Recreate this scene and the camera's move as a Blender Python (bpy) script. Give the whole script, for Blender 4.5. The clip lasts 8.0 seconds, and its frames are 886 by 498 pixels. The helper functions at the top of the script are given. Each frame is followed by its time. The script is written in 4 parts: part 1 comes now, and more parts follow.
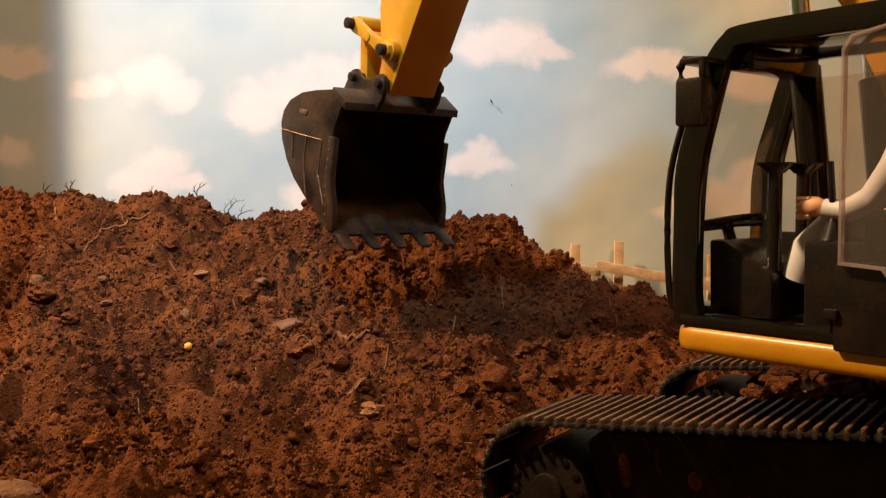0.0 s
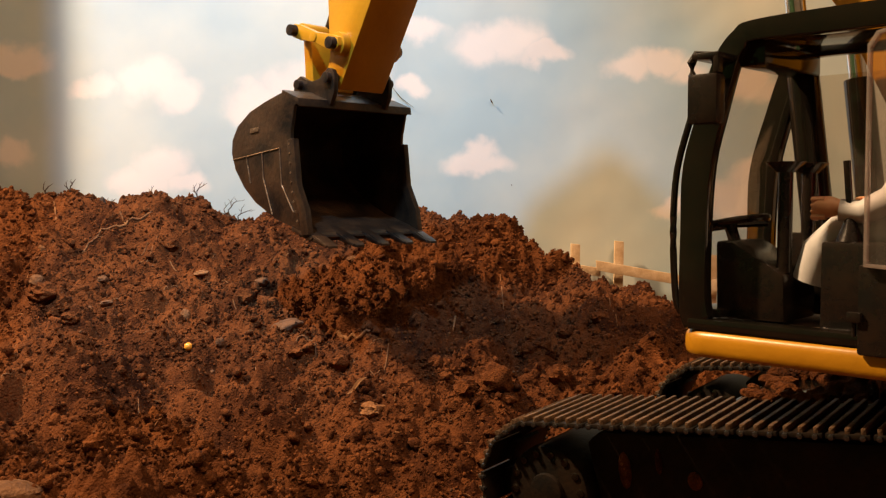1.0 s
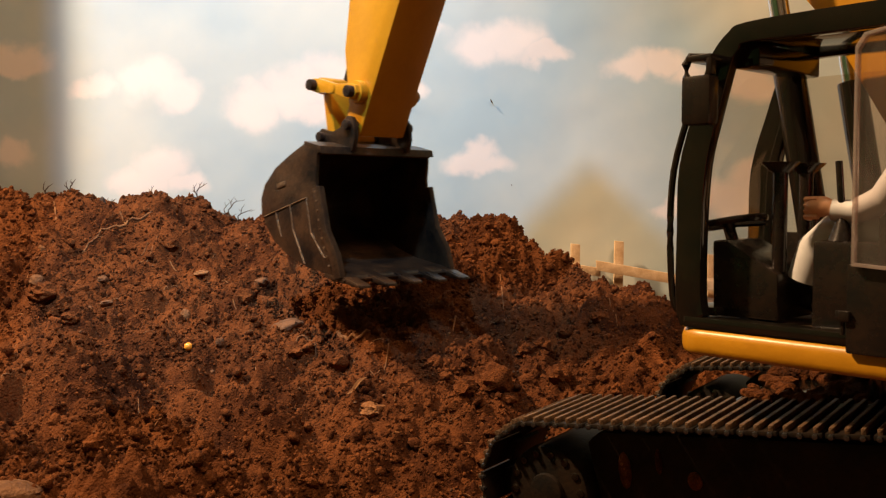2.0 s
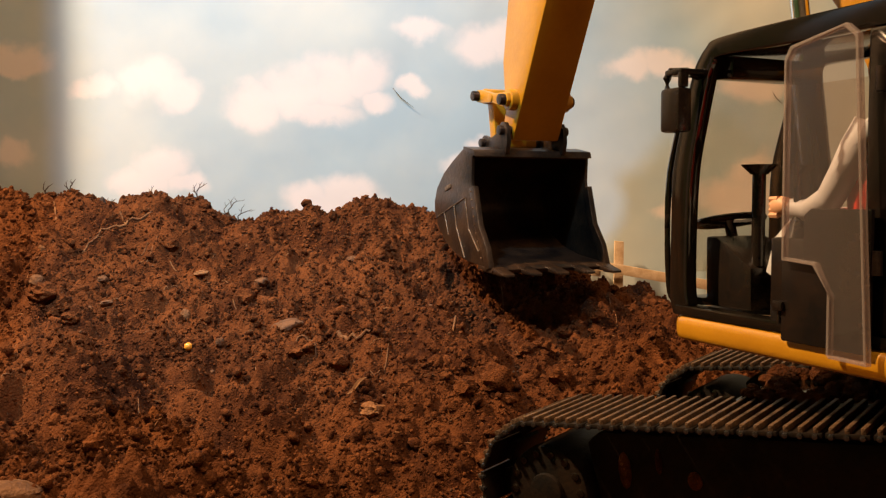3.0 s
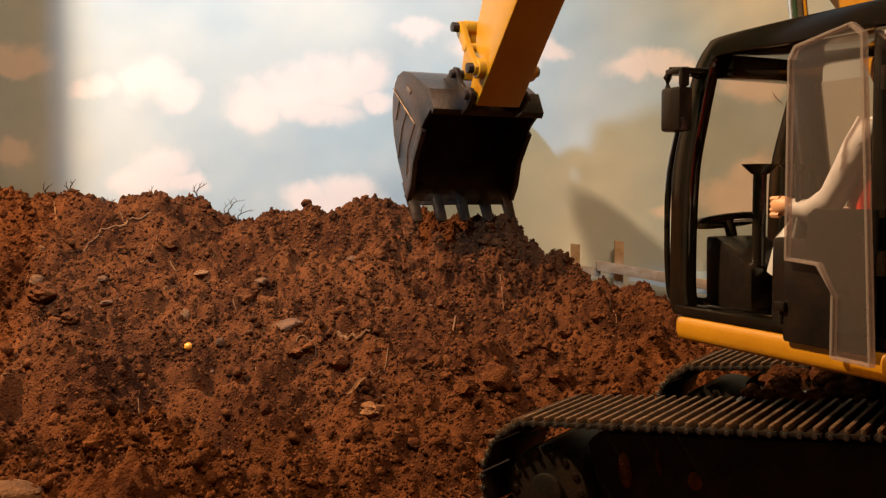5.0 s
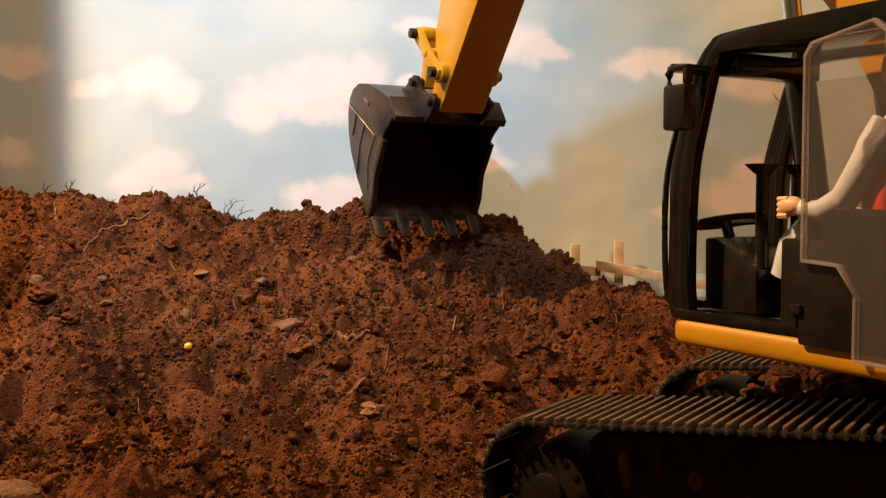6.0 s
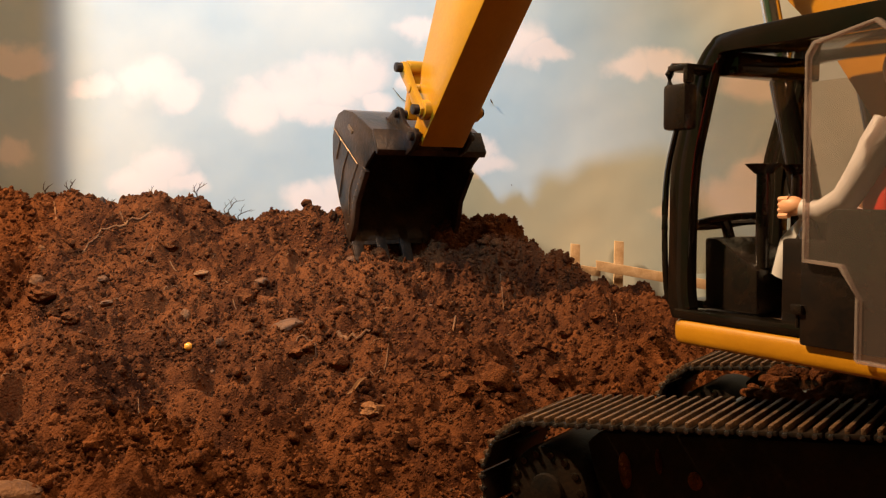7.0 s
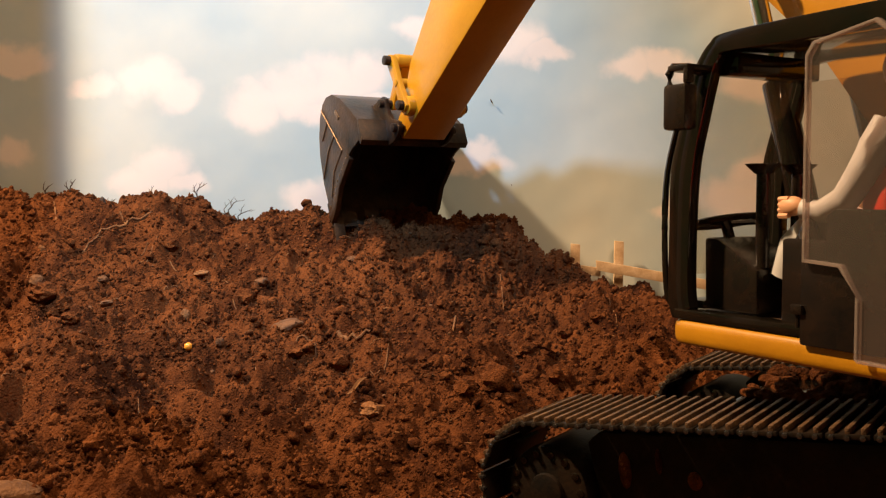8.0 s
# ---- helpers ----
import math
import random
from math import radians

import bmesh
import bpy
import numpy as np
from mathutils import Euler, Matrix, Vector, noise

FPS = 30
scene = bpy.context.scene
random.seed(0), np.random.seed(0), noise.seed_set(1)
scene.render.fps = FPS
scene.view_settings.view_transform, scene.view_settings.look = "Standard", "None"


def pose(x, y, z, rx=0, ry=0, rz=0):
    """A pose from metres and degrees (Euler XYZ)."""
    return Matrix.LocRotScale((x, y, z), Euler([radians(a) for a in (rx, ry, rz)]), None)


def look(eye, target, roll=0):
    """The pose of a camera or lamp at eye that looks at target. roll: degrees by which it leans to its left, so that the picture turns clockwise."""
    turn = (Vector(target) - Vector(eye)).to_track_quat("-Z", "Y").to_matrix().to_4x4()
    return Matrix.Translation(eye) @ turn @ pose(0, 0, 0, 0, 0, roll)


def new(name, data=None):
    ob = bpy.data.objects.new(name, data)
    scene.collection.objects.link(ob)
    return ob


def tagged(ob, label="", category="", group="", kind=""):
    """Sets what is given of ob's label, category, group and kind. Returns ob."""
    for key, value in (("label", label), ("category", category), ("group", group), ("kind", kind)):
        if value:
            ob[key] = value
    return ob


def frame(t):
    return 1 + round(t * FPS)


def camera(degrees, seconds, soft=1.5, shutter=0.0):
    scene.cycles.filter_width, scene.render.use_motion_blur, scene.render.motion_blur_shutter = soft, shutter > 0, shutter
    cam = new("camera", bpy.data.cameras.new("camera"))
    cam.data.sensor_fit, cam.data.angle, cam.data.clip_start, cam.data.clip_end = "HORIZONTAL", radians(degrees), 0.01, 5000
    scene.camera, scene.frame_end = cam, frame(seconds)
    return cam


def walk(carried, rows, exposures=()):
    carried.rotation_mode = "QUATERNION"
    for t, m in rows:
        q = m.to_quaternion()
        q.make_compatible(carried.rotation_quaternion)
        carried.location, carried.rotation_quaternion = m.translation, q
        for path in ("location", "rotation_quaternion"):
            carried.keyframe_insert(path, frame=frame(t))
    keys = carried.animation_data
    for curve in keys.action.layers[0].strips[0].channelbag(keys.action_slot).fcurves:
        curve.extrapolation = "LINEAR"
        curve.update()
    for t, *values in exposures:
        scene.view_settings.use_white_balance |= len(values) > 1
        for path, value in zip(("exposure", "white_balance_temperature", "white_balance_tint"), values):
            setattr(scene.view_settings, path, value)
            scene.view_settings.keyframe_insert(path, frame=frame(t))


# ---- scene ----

cam = camera(51.09, 8.0, soft=1.25, shutter=0.4)
VIEW = pose(0, 0, 0.1682, 90 - 3.372, 0, 0)
walk(cam, [(0, VIEW), (8, VIEW)])

# ---------------------------------------------------------------- light
world = bpy.data.worlds.new("world")
scene.world = world
world.use_nodes = True
world.node_tree.nodes["Background"].inputs[0].default_value = (1.0, 0.72, 0.5, 1)
world.node_tree.nodes["Background"].inputs[1].default_value = 0.05
scene.view_settings.exposure = 0.0


def lamp(name, eye, target, watts, colour, size, spread=180, spot=0):
    data = bpy.data.lights.new(name, "SPOT" if spot else "AREA")
    data.energy, data.color = watts, colour
    if spot:
        data.spot_size, data.spot_blend, data.shadow_soft_size = radians(spot), 0.8, size
    else:
        data.shape, data.size, data.spread = "DISK", size, radians(spread)
    ob = new(name, data)
    ob.matrix_world = look(eye, target)
    return ob


WARM = (1.0, 0.635, 0.345)
lamp("lamp_key", (-1.19, 0.65, 1.57), (0.10, 0.92, 0.12), 300.0, WARM, 0.045, spot=66)
lamp("lamp_cool", (-0.27, 0.36, 0.84), (-0.25, 1.06, 0.24), 29.0, (0.36, 0.66, 1.0), 0.022, spot=72)
lamp("room_lamp", (0.4, -0.2, 1.97), (0.2, 0.3, 0.0), 36.0, (1.0, 0.64, 0.38), 0.7)

# ---------------------------------------------------------------- materials


def material(name, colour, rough=0.6, metal=0.0, colour2=None, scale=40.0, bump=0.0, bump_scale=200.0, spec=0.5, coat=0.0, alpha=None):
    """A principled surface: two colours mixed by two scales of noise, with fine relief."""
    m = bpy.data.materials.new(name)
    m.use_nodes = True
    t = m.node_tree
    b = t.nodes["Principled BSDF"]
    b.inputs["Roughness"].default_value, b.inputs["Metallic"].default_value = rough, metal
    b.inputs["Specular IOR Level"].default_value = spec
    b.inputs["Coat Weight"].default_value = coat
    b.inputs["Base Color"].default_value = (*colour, 1)
    geo = t.nodes.new("ShaderNodeTexCoord")
    if colour2:
        n1, n2 = t.nodes.new("ShaderNodeTexNoise"), t.nodes.new("ShaderNodeTexNoise")
        n1.inputs["Scale"].default_value, n2.inputs["Scale"].default_value = scale, scale * 7
        n1.inputs["Detail"].default_value = n2.inputs["Detail"].default_value = 5
        add = t.nodes.new("ShaderNodeMath")
        add.operation = "MULTIPLY_ADD"
        add.inputs[1].default_value = 0.45
        ramp = t.nodes.new("ShaderNodeValToRGB")
        ramp.color_ramp.elements[0].position, ramp.color_ramp.elements[1].position = 0.55, 0.95
        ramp.color_ramp.elements[0].color, ramp.color_ramp.elements[1].color = (*colour, 1), (*colour2, 1)
        for n in (n1, n2):
            t.links.new(geo.outputs["Object"], n.inputs["Vector"])
        t.links.new(n2.outputs[0], add.inputs[0])
        t.links.new(n1.outputs[0], add.inputs[2])
        t.links.new(add.outputs[0], ramp.inputs[0])
        t.links.new(ramp.outputs[0], b.inputs["Base Color"])
    if bump:
        n3, bm = t.nodes.new("ShaderNodeTexNoise"), t.nodes.new("ShaderNodeBump")
        n3.inputs["Scale"].default_value, n3.inputs["Detail"].default_value = bump_scale, 8
        bm.inputs["Strength"].default_value, bm.inputs["Distance"].default_value = bump, 0.003
        t.links.new(geo.outputs["Object"], n3.inputs["Vector"])
        t.links.new(n3.outputs[0], bm.inputs["Height"])
        t.links.new(bm.outputs[0], b.inputs["Normal"])
    return m


SOIL = material("soil", (0.040, 0.0118, 0.0038), 0.95, 0, (0.172, 0.0580, 0.0175), 18, 1.0, 600, 0.12)
CLOD = material("clod", (0.044, 0.0133, 0.0042), 0.95, 0, (0.200, 0.0690, 0.0215), 40, 1.0, 700, 0.12)
STONE = material("stone", (0.080, 0.036, 0.016), 0.9, 0, (0.185, 0.092, 0.044), 60, 0.5, 500, 0.3)
PALE_CLOD = material("dry_pale_clod", (0.16, 0.065, 0.024), 0.95, 0, (0.34, 0.165, 0.070), 60, 0.8, 600, 0.15)
ROOT = material("root", (0.12, 0.048, 0.018), 0.8, 0, (0.27, 0.135, 0.055), 90, 0.4, 700, 0.3)
TWIG = material("dark_twig", (0.035, 0.022, 0.018), 0.8, 0, (0.08, 0.05, 0.03), 90, 0.4, 700, 0.3)
WOOD = material("pale_wood", (0.52, 0.35, 0.20), 0.65, 0, (0.70, 0.52, 0.33), 120, 0.15, 400, 0.4)
YELLOW = material("yellow_paint", (0.50, 0.240, 0.010), 0.34, 0, (0.43, 0.200, 0.008), 30, 0.05, 300, 0.5, 0.15)
BLACK = material("black_paint", (0.006, 0.006, 0.005), 0.10, 0, (0.013, 0.009, 0.006), 40, 0, 300, 0.5, 0.0)
# second tone: wear, plus the brown light reflected on the bucket, put into the colour
STEEL = material("worn_brown_lit_steel", (0.009, 0.007, 0.006), 0.36, 0.20, (0.060, 0.032, 0.016), 38, 0.12, 300, 0.4)
BARE = material("scraped_steel", (0.30, 0.21, 0.13), 0.4, 0.7, (0.10, 0.06, 0.03), 120, 0.3, 500, 0.5)
RUBBER = material("black_rubber", (0.008, 0.0075, 0.007), 0.5, 0, (0.024, 0.015, 0.009), 60, 0.1, 500, 0.15)
GROUSER = material("dusty_grouser", (0.17, 0.098, 0.05), 0.5, 0.3, (0.035, 0.022, 0.014), 90, 0.4, 500, 0.4)
CHROME = material("chrome", (0.80, 0.78, 0.75), 0.12, 1.0)
NUT = material("dark_nut", (0.02, 0.017, 0.015), 0.35, 0.6, (0.06, 0.04, 0.03), 200, 0.1, 500)
PIN = material("polished_pin_ends", (0.12, 0.12, 0.125), 0.25, 0.8, (0.05, 0.04, 0.035), 300)
PLASTIC = material("black_plastic", (0.007, 0.007, 0.007), 0.26, 0, (0.020, 0.013, 0.009), 50, 0.02, 400, 0.35)
DUSTY = material("dusty_floor_plastic", (0.05, 0.032, 0.020), 0.45, 0, (0.16, 0.105, 0.065), 50, 0.1, 400, 0.4)
SHIRT = material("white_plastic", (0.60, 0.62, 0.64), 0.55, 0, (0.52, 0.53, 0.54), 60)
SKIN = material("flesh_plastic", (0.72, 0.40, 0.22), 0.5, 0, (0.66, 0.36, 0.2), 60)
RED = material("red_plastic", (0.70, 0.04, 0.015), 0.5, 0, (0.6, 0.03, 0.01), 60)
ORANGE = material("orange_bead", (0.85, 0.36, 0.04), 0.35)
LEAF = material("dry_leaf", (0.30, 0.14, 0.045), 0.6, 0, (0.22, 0.10, 0.03), 200)
PLASTER = material("room_plaster", (0.56, 0.50, 0.42), 0.9, 0, (0.62, 0.56, 0.48), 3, 0.2, 60)
GREEN = material("green_room_paint", (0.14, 0.34, 0.16), 0.8, 0, (0.17, 0.38, 0.19), 3, 0.2, 60)


def glass_material(name, tint, see, rough=0.04):
    """Thin clear plastic: gloss over a see-through sheet with a little haze."""
    m = bpy.data.materials.new(name)
    m.use_nodes = True
    t = m.node_tree
    t.nodes.remove(t.nodes["Principled BSDF"])
    clear, haze, gloss = (t.nodes.new("ShaderNodeBsdf" + k) for k in ("Transparent", "Diffuse", "Glossy"))
    clear.inputs[0].default_value, haze.inputs[0].default_value = (*tint, 1), (0.5, 0.45, 0.42, 1)
    gloss.inputs["Roughness"].default_value = rough
    a, b, facing = t.nodes.new("ShaderNodeMixShader"), t.nodes.new("ShaderNodeMixShader"), t.nodes.new("ShaderNodeLayerWeight")
    facing.inputs[0].default_value = 0.5
    power, scaled = t.nodes.new("ShaderNodeMath"), t.nodes.new("ShaderNodeMath")
    power.operation, scaled.operation = "POWER", "MULTIPLY_ADD"
    power.inputs[1].default_value, scaled.inputs[1].default_value, scaled.inputs[2].default_value = 3.0, 0.5, 0.03
    t.links.new(facing.outputs["Facing"], power.inputs[0]), t.links.new(power.outputs[0], scaled.inputs[0])
    a.inputs[0].default_value = 1 - see
    t.links.new(clear.outputs[0], a.inputs[1]), t.links.new(haze.outputs[0], a.inputs[2])
    t.links.new(scaled.outputs[0], b.inputs[0])
    t.links.new(a.outputs[0], b.inputs[1]), t.links.new(gloss.outputs[0], b.inputs[2])
    t.links.new(b.outputs[0], t.nodes["Material Output"].inputs[0])
    return m


GLASS = glass_material("tinted_window", (0.95, 0.90, 0.84), 0.97)
CLEAR = glass_material("clear_door_plastic", (0.93, 0.89, 0.88), 0.95, 0.05)
RIM = glass_material("frosted_plastic_edge", (0.85, 0.76, 0.72), 0.70, 0.2)


def painted_sky():
    """A sky painted on paper: blue-green washes and puffs of cloud at their places on the sheet."""
    m = bpy.data.materials.new("painted_sky")
    m.use_nodes = True
    t = m.node_tree
    b = t.nodes["Principled BSDF"]
    b.inputs["Roughness"].default_value = 0.8
    b.inputs["Specular IOR Level"].default_value = 0.2
    geo = t.nodes.new("ShaderNodeNewGeometry")
    wob, wob2 = t.nodes.new("ShaderNodeTexNoise"), t.nodes.new("ShaderNodeTexNoise")
    wob.inputs["Scale"].default_value, wob.inputs["Detail"].default_value = 24, 6
    wob2.inputs["Scale"].default_value, wob2.inputs["Detail"].default_value = 5, 5
    for w in (wob, wob2):
        t.links.new(geo.outputs["Position"], w.inputs["Vector"])

    def vec(op, a, b_=None):
        n = t.nodes.new("ShaderNodeVectorMath")
        n.operation = op
        for k, v in enumerate((a, b_)):
            if v is None:
                continue
            if isinstance(v, tuple):
                n.inputs[k].default_value = v
            else:
                t.links.new(v, n.inputs[k])
        return n.outputs["Value"] if op == "LENGTH" else n.outputs["Vector"]

    def num(op, a, b_=0.0):
        n = t.nodes.new("ShaderNodeMath")
        n.operation = op
        for k, v in enumerate((a, b_)):
            if isinstance(v, float):
                n.inputs[k].default_value = v
            else:
                t.links.new(v, n.inputs[k])
        return n.outputs[0]

    shift = vec("MULTIPLY", vec("SUBTRACT", wob.outputs["Color"], (0.5, 0.5, 0.5)), (0.050, 0.0, 0.045))
    place = vec("ADD", geo.outputs["Position"], shift)
    near = None
    for x, z, rx, rz in CLOUDS:
        d = vec("LENGTH", vec("MULTIPLY", vec("SUBTRACT", place, (x, 0.0, z)), (1 / rx, 0.0, 1 / rz)))
        near = d if near is None else num("MINIMUM", near, d)
    mask = t.nodes.new("ShaderNodeMapRange")
    mask.interpolation_type = "SMOOTHSTEP"
    mask.inputs["From Min"].default_value, mask.inputs["From Max"].default_value = 1.36, 0.52
    t.links.new(near, mask.inputs["Value"])
    wash = t.nodes.new("ShaderNodeValToRGB")
    wash.color_ramp.elements[0].position, wash.color_ramp.elements[1].position = 0.35, 0.68
    wash.color_ramp.elements[0].color, wash.color_ramp.elements[1].color = (0.42, 0.56, 0.62, 1), (0.66, 0.71, 0.66, 1)
    t.links.new(wob2.outputs[0], wash.inputs[0])
    mix = t.nodes.new("ShaderNodeMix")
    mix.data_type = "RGBA"
    mix.inputs[7].default_value = (0.93, 0.84, 0.78, 1)
    t.links.new(num("MULTIPLY", mask.outputs[0], 0.74), mix.inputs[0])
    t.links.new(wash.outputs[0], mix.inputs[6])
    t.links.new(mix.outputs[2], b.inputs["Base Color"])
    bump, fine = t.nodes.new("ShaderNodeBump"), t.nodes.new("ShaderNodeTexNoise")
    fine.inputs["Scale"].default_value = 9
    bump.inputs["Strength"].default_value, bump.inputs["Distance"].default_value = 0.35, 0.01
    t.links.new(geo.outputs["Position"], fine.inputs["Vector"])
    t.links.new(fine.outputs[0], bump.inputs["Height"]), t.links.new(bump.outputs[0], b.inputs["Normal"])
    return m


BACK = 1.066                    # the backdrop's distance
PX = BACK / 1640.6


def cloud(cx, cy, w, h):
    return ((cx - 784) * PX, 0.1682 + (344.3 - cy) * PX, w * PX, h * PX)


CLOUDS = [cloud(*c) for c in (
    (172, 158, 36, 20), (245, 148, 40, 34), (288, 140, 44, 36), (318, 165, 38, 34), (260, 320, 66, 26), (290, 296, 52, 36), (335, 325, 38, 24),
    (455, 190, 52, 40), (520, 165, 62, 46), (590, 150, 60, 50), (650, 140, 46, 42), (560, 200, 70, 24), (665, 185, 30, 22), (730, 158, 22, 18),
    (745, 58, 42, 22), (850, 85, 60, 34), (905, 70, 60, 36), (960, 92, 44, 20), (850, 290, 56, 20), (852, 272, 28, 20),
    (560, 360, 56, 34), (620, 345, 62, 36), (1110, 122, 44, 26), (1165, 112, 50, 22), (1215, 130, 40, 24),
    (1300, 345, 80, 40), (1330, 300, 50, 30), (1180, 370, 30, 18), (1330, 150, 60, 30), (40, 108, 60, 26), (15, 120, 40, 20), (22, 272, 34, 20))]
SKY = painted_sky()

# ---------------------------------------------------------------- mesh tools


def part(name, bm, mat, parent=None, label=""):
    me = bpy.data.meshes.new(name)
    bm.to_mesh(me)
    bm.free()
    for m in mat if isinstance(mat, (list, tuple)) else (mat,):
        me.materials.append(m)
    me.polygons.foreach_set("use_smooth", [True] * len(me.polygons))
    me.set_sharp_from_angle(angle=radians(38))
    ob = new(name, me)
    ob.parent = parent
    return tagged(ob, label) if label else ob


def soften(bm, width, segments=2, angle=30):
    edges = [e for e in bm.edges if len(e.link_faces) == 2 and e.calc_face_angle(0) > radians(angle)]
    bmesh.ops.bevel(bm, geom=edges, offset=width, segments=segments, affect="EDGES", clamp_overlap=True, profile=0.6)
    return bm


def box(x0, x1, y0, y1, z0, z1, bevel=0.0, bm=None):
    made = bm or bmesh.new()
    tmp = bmesh.new()
    bmesh.ops.create_cube(tmp, size=1, matrix=Matrix.Translation(((x0 + x1) / 2, (y0 + y1) / 2, (z0 + z1) / 2)) @ Matrix.Diagonal((x1 - x0, y1 - y0, z1 - z0, 1)))
    if bevel:
        soften(tmp, bevel)
    return join(made, tmp)


def join(bm, other, m=None):
    me = bpy.data.meshes.new("tmp")
    other.to_mesh(me)
    other.free()
    if m is not None:
        me.transform(m)
    bm.from_mesh(me)
    bpy.data.meshes.remove(me)
    return bm


def prism(pts, y0, y1, bevel=0.0, bm=None):
    """A plate: the outline pts in x and z, from y0 to y1."""
    tmp = bmesh.new()
    a = [tmp.verts.new((x, y0, z)) for x, z in pts]
    b = [tmp.verts.new((x, y1, z)) for x, z in pts]
    tmp.faces.new(a), tmp.faces.new(b[::-1])
    for i in range(len(pts)):
        j = (i + 1) % len(pts)
        tmp.faces.new((a[j], a[i], b[i], b[j]))
    bmesh.ops.recalc_face_normals(tmp, faces=tmp.faces)
    if bevel:
        soften(tmp, bevel)
    return join(bm or bmesh.new(), tmp)


def strip(outer, inner, y0, y1, bevel=0.0, closed=False, bm=None):
    """A frame or bent sheet between two lines of points in x and z, from y0 to y1."""
    tmp = bmesh.new()
    rings = [[tmp.verts.new((x, y, z)) for x, z in line] for line, y in ((outer, y0), (inner, y0), (inner, y1), (outer, y1))]
    n = len(outer)
    for i in range(n if closed else n - 1):
        j = (i + 1) % n
        for k in range(4):
            p, q = rings[k], rings[(k + 1) % 4]
            tmp.faces.new((p[i], p[j], q[j], q[i]))
    if not closed:
        tmp.faces.new([r[0] for r in rings]), tmp.faces.new([r[-1] for r in rings][::-1])
    bmesh.ops.recalc_face_normals(tmp, faces=tmp.faces)
    if bevel:
        soften(tmp, bevel)
    return join(bm or bmesh.new(), tmp)


def rod(p, q, r, r2=None, sides=16, bevel=0.0, bm=None):
    p, q = Vector(p), Vector(q)
    tmp = bmesh.new()
    m = Matrix.Translation((p + q) / 2) @ (q - p).to_track_quat("Z", "Y").to_matrix().to_4x4()
    bmesh.ops.create_cone(tmp, cap_ends=True, segments=sides, radius1=r, radius2=r if r2 is None else r2, depth=(q - p).length, matrix=m)
    if bevel:
        soften(tmp, bevel, 2, 50)
    for f in tmp.faces:
        f.smooth = len(f.verts) == 4
    return join(bm or bmesh.new(), tmp)


def ball(c, r, bm=None, scale=(1, 1, 1), level=3):
    tmp = bmesh.new()
    bmesh.ops.create_icosphere(tmp, subdivisions=level, radius=r, matrix=Matrix.Translation(c) @ Matrix.Diagonal((*scale, 1)))
    for f in tmp.faces:
        f.smooth = True
    return join(bm or bmesh.new(), tmp)


def tube(points, radii, sides=7, bm=None):
    tmp = bmesh.new()
    rings = []
    for i, p in enumerate(points):
        d = Vector(points[min(i + 1, len(points) - 1)]) - Vector(points[max(i - 1, 0)])
        m = Matrix.Translation(p) @ d.to_track_quat("Z", "Y").to_matrix().to_4x4()
        rings.append([tmp.verts.new(m @ Vector((radii[i] * math.cos(k * math.tau / sides), radii[i] * math.sin(k * math.tau / sides), 0))) for k in range(sides)])
    for a, b in zip(rings, rings[1:]):
        for k in range(sides):
            tmp.faces.new((a[k], a[(k + 1) % sides], b[(k + 1) % sides], b[k])).smooth = True
    tmp.faces.new(rings[0][::-1]), tmp.faces.new(rings[-1])
    return join(bm or bmesh.new(), tmp)


# ---------------------------------------------------------------- soil
RNG = np.random.default_rng(7)
TABLE = RNG.random((256, 256))
CELL_X, CELL_Y, CELL_R = RNG.random((256, 256)), RNG.random((256, 256)), RNG.random((256, 256))


def value(x, y):
    ix, iy = np.floor(x).astype(int), np.floor(y).astype(int)
    fx, fy = x - ix, y - iy
    fx, fy = fx * fx * fx * (fx * (fx * 6 - 15) + 10), fy * fy * fy * (fy * (fy * 6 - 15) + 10)
    g = lambda i, j: TABLE[i & 255, j & 255]
    return (g(ix, iy) * (1 - fx) + g(ix + 1, iy) * fx) * (1 - fy) + (g(ix, iy + 1) * (1 - fx) + g(ix + 1, iy + 1) * fx) * fy


def fbm(x, y, size, octaves=4):
    total, gain = 0 * x, 1.0
    for k in range(octaves):
        total = total + gain * (value(x / size + 17.3 * k, y / size + 9.1 * k) - 0.5)
        size, gain = size / 2.05, gain * 0.52
    return total


def lumps(x, y, size, share, seed):
    """Rounded crumbs, one in a share of the cells of that size: their height over the ground, in cells."""
    x, y = x / size + seed * 31.7, y / size + seed * 57.1
    ix, iy = np.floor(x).astype(int), np.floor(y).astype(int)
    best = 0 * x
    for a in (-1, 0, 1):
        for b in (-1, 0, 1):
            i, j = (ix + a) & 255, (iy + b) & 255
            r = np.where(CELL_R[i, j] < share, 0.25 + 0.32 * CELL_R[j, i], 0.0)
            d2 = (x - ix - a - CELL_X[i, j]) ** 2 + (y - iy - b - CELL_Y[i, j]) ** 2
            best = np.maximum(best, 1.15 * np.maximum(r * r - d2, 0) / np.maximum(r, 0.01))
    return best


def step(a, b, x):
    s = np.clip((x - a) / (b - a), 0, 1)
    return s * s * (3 - 2 * s)


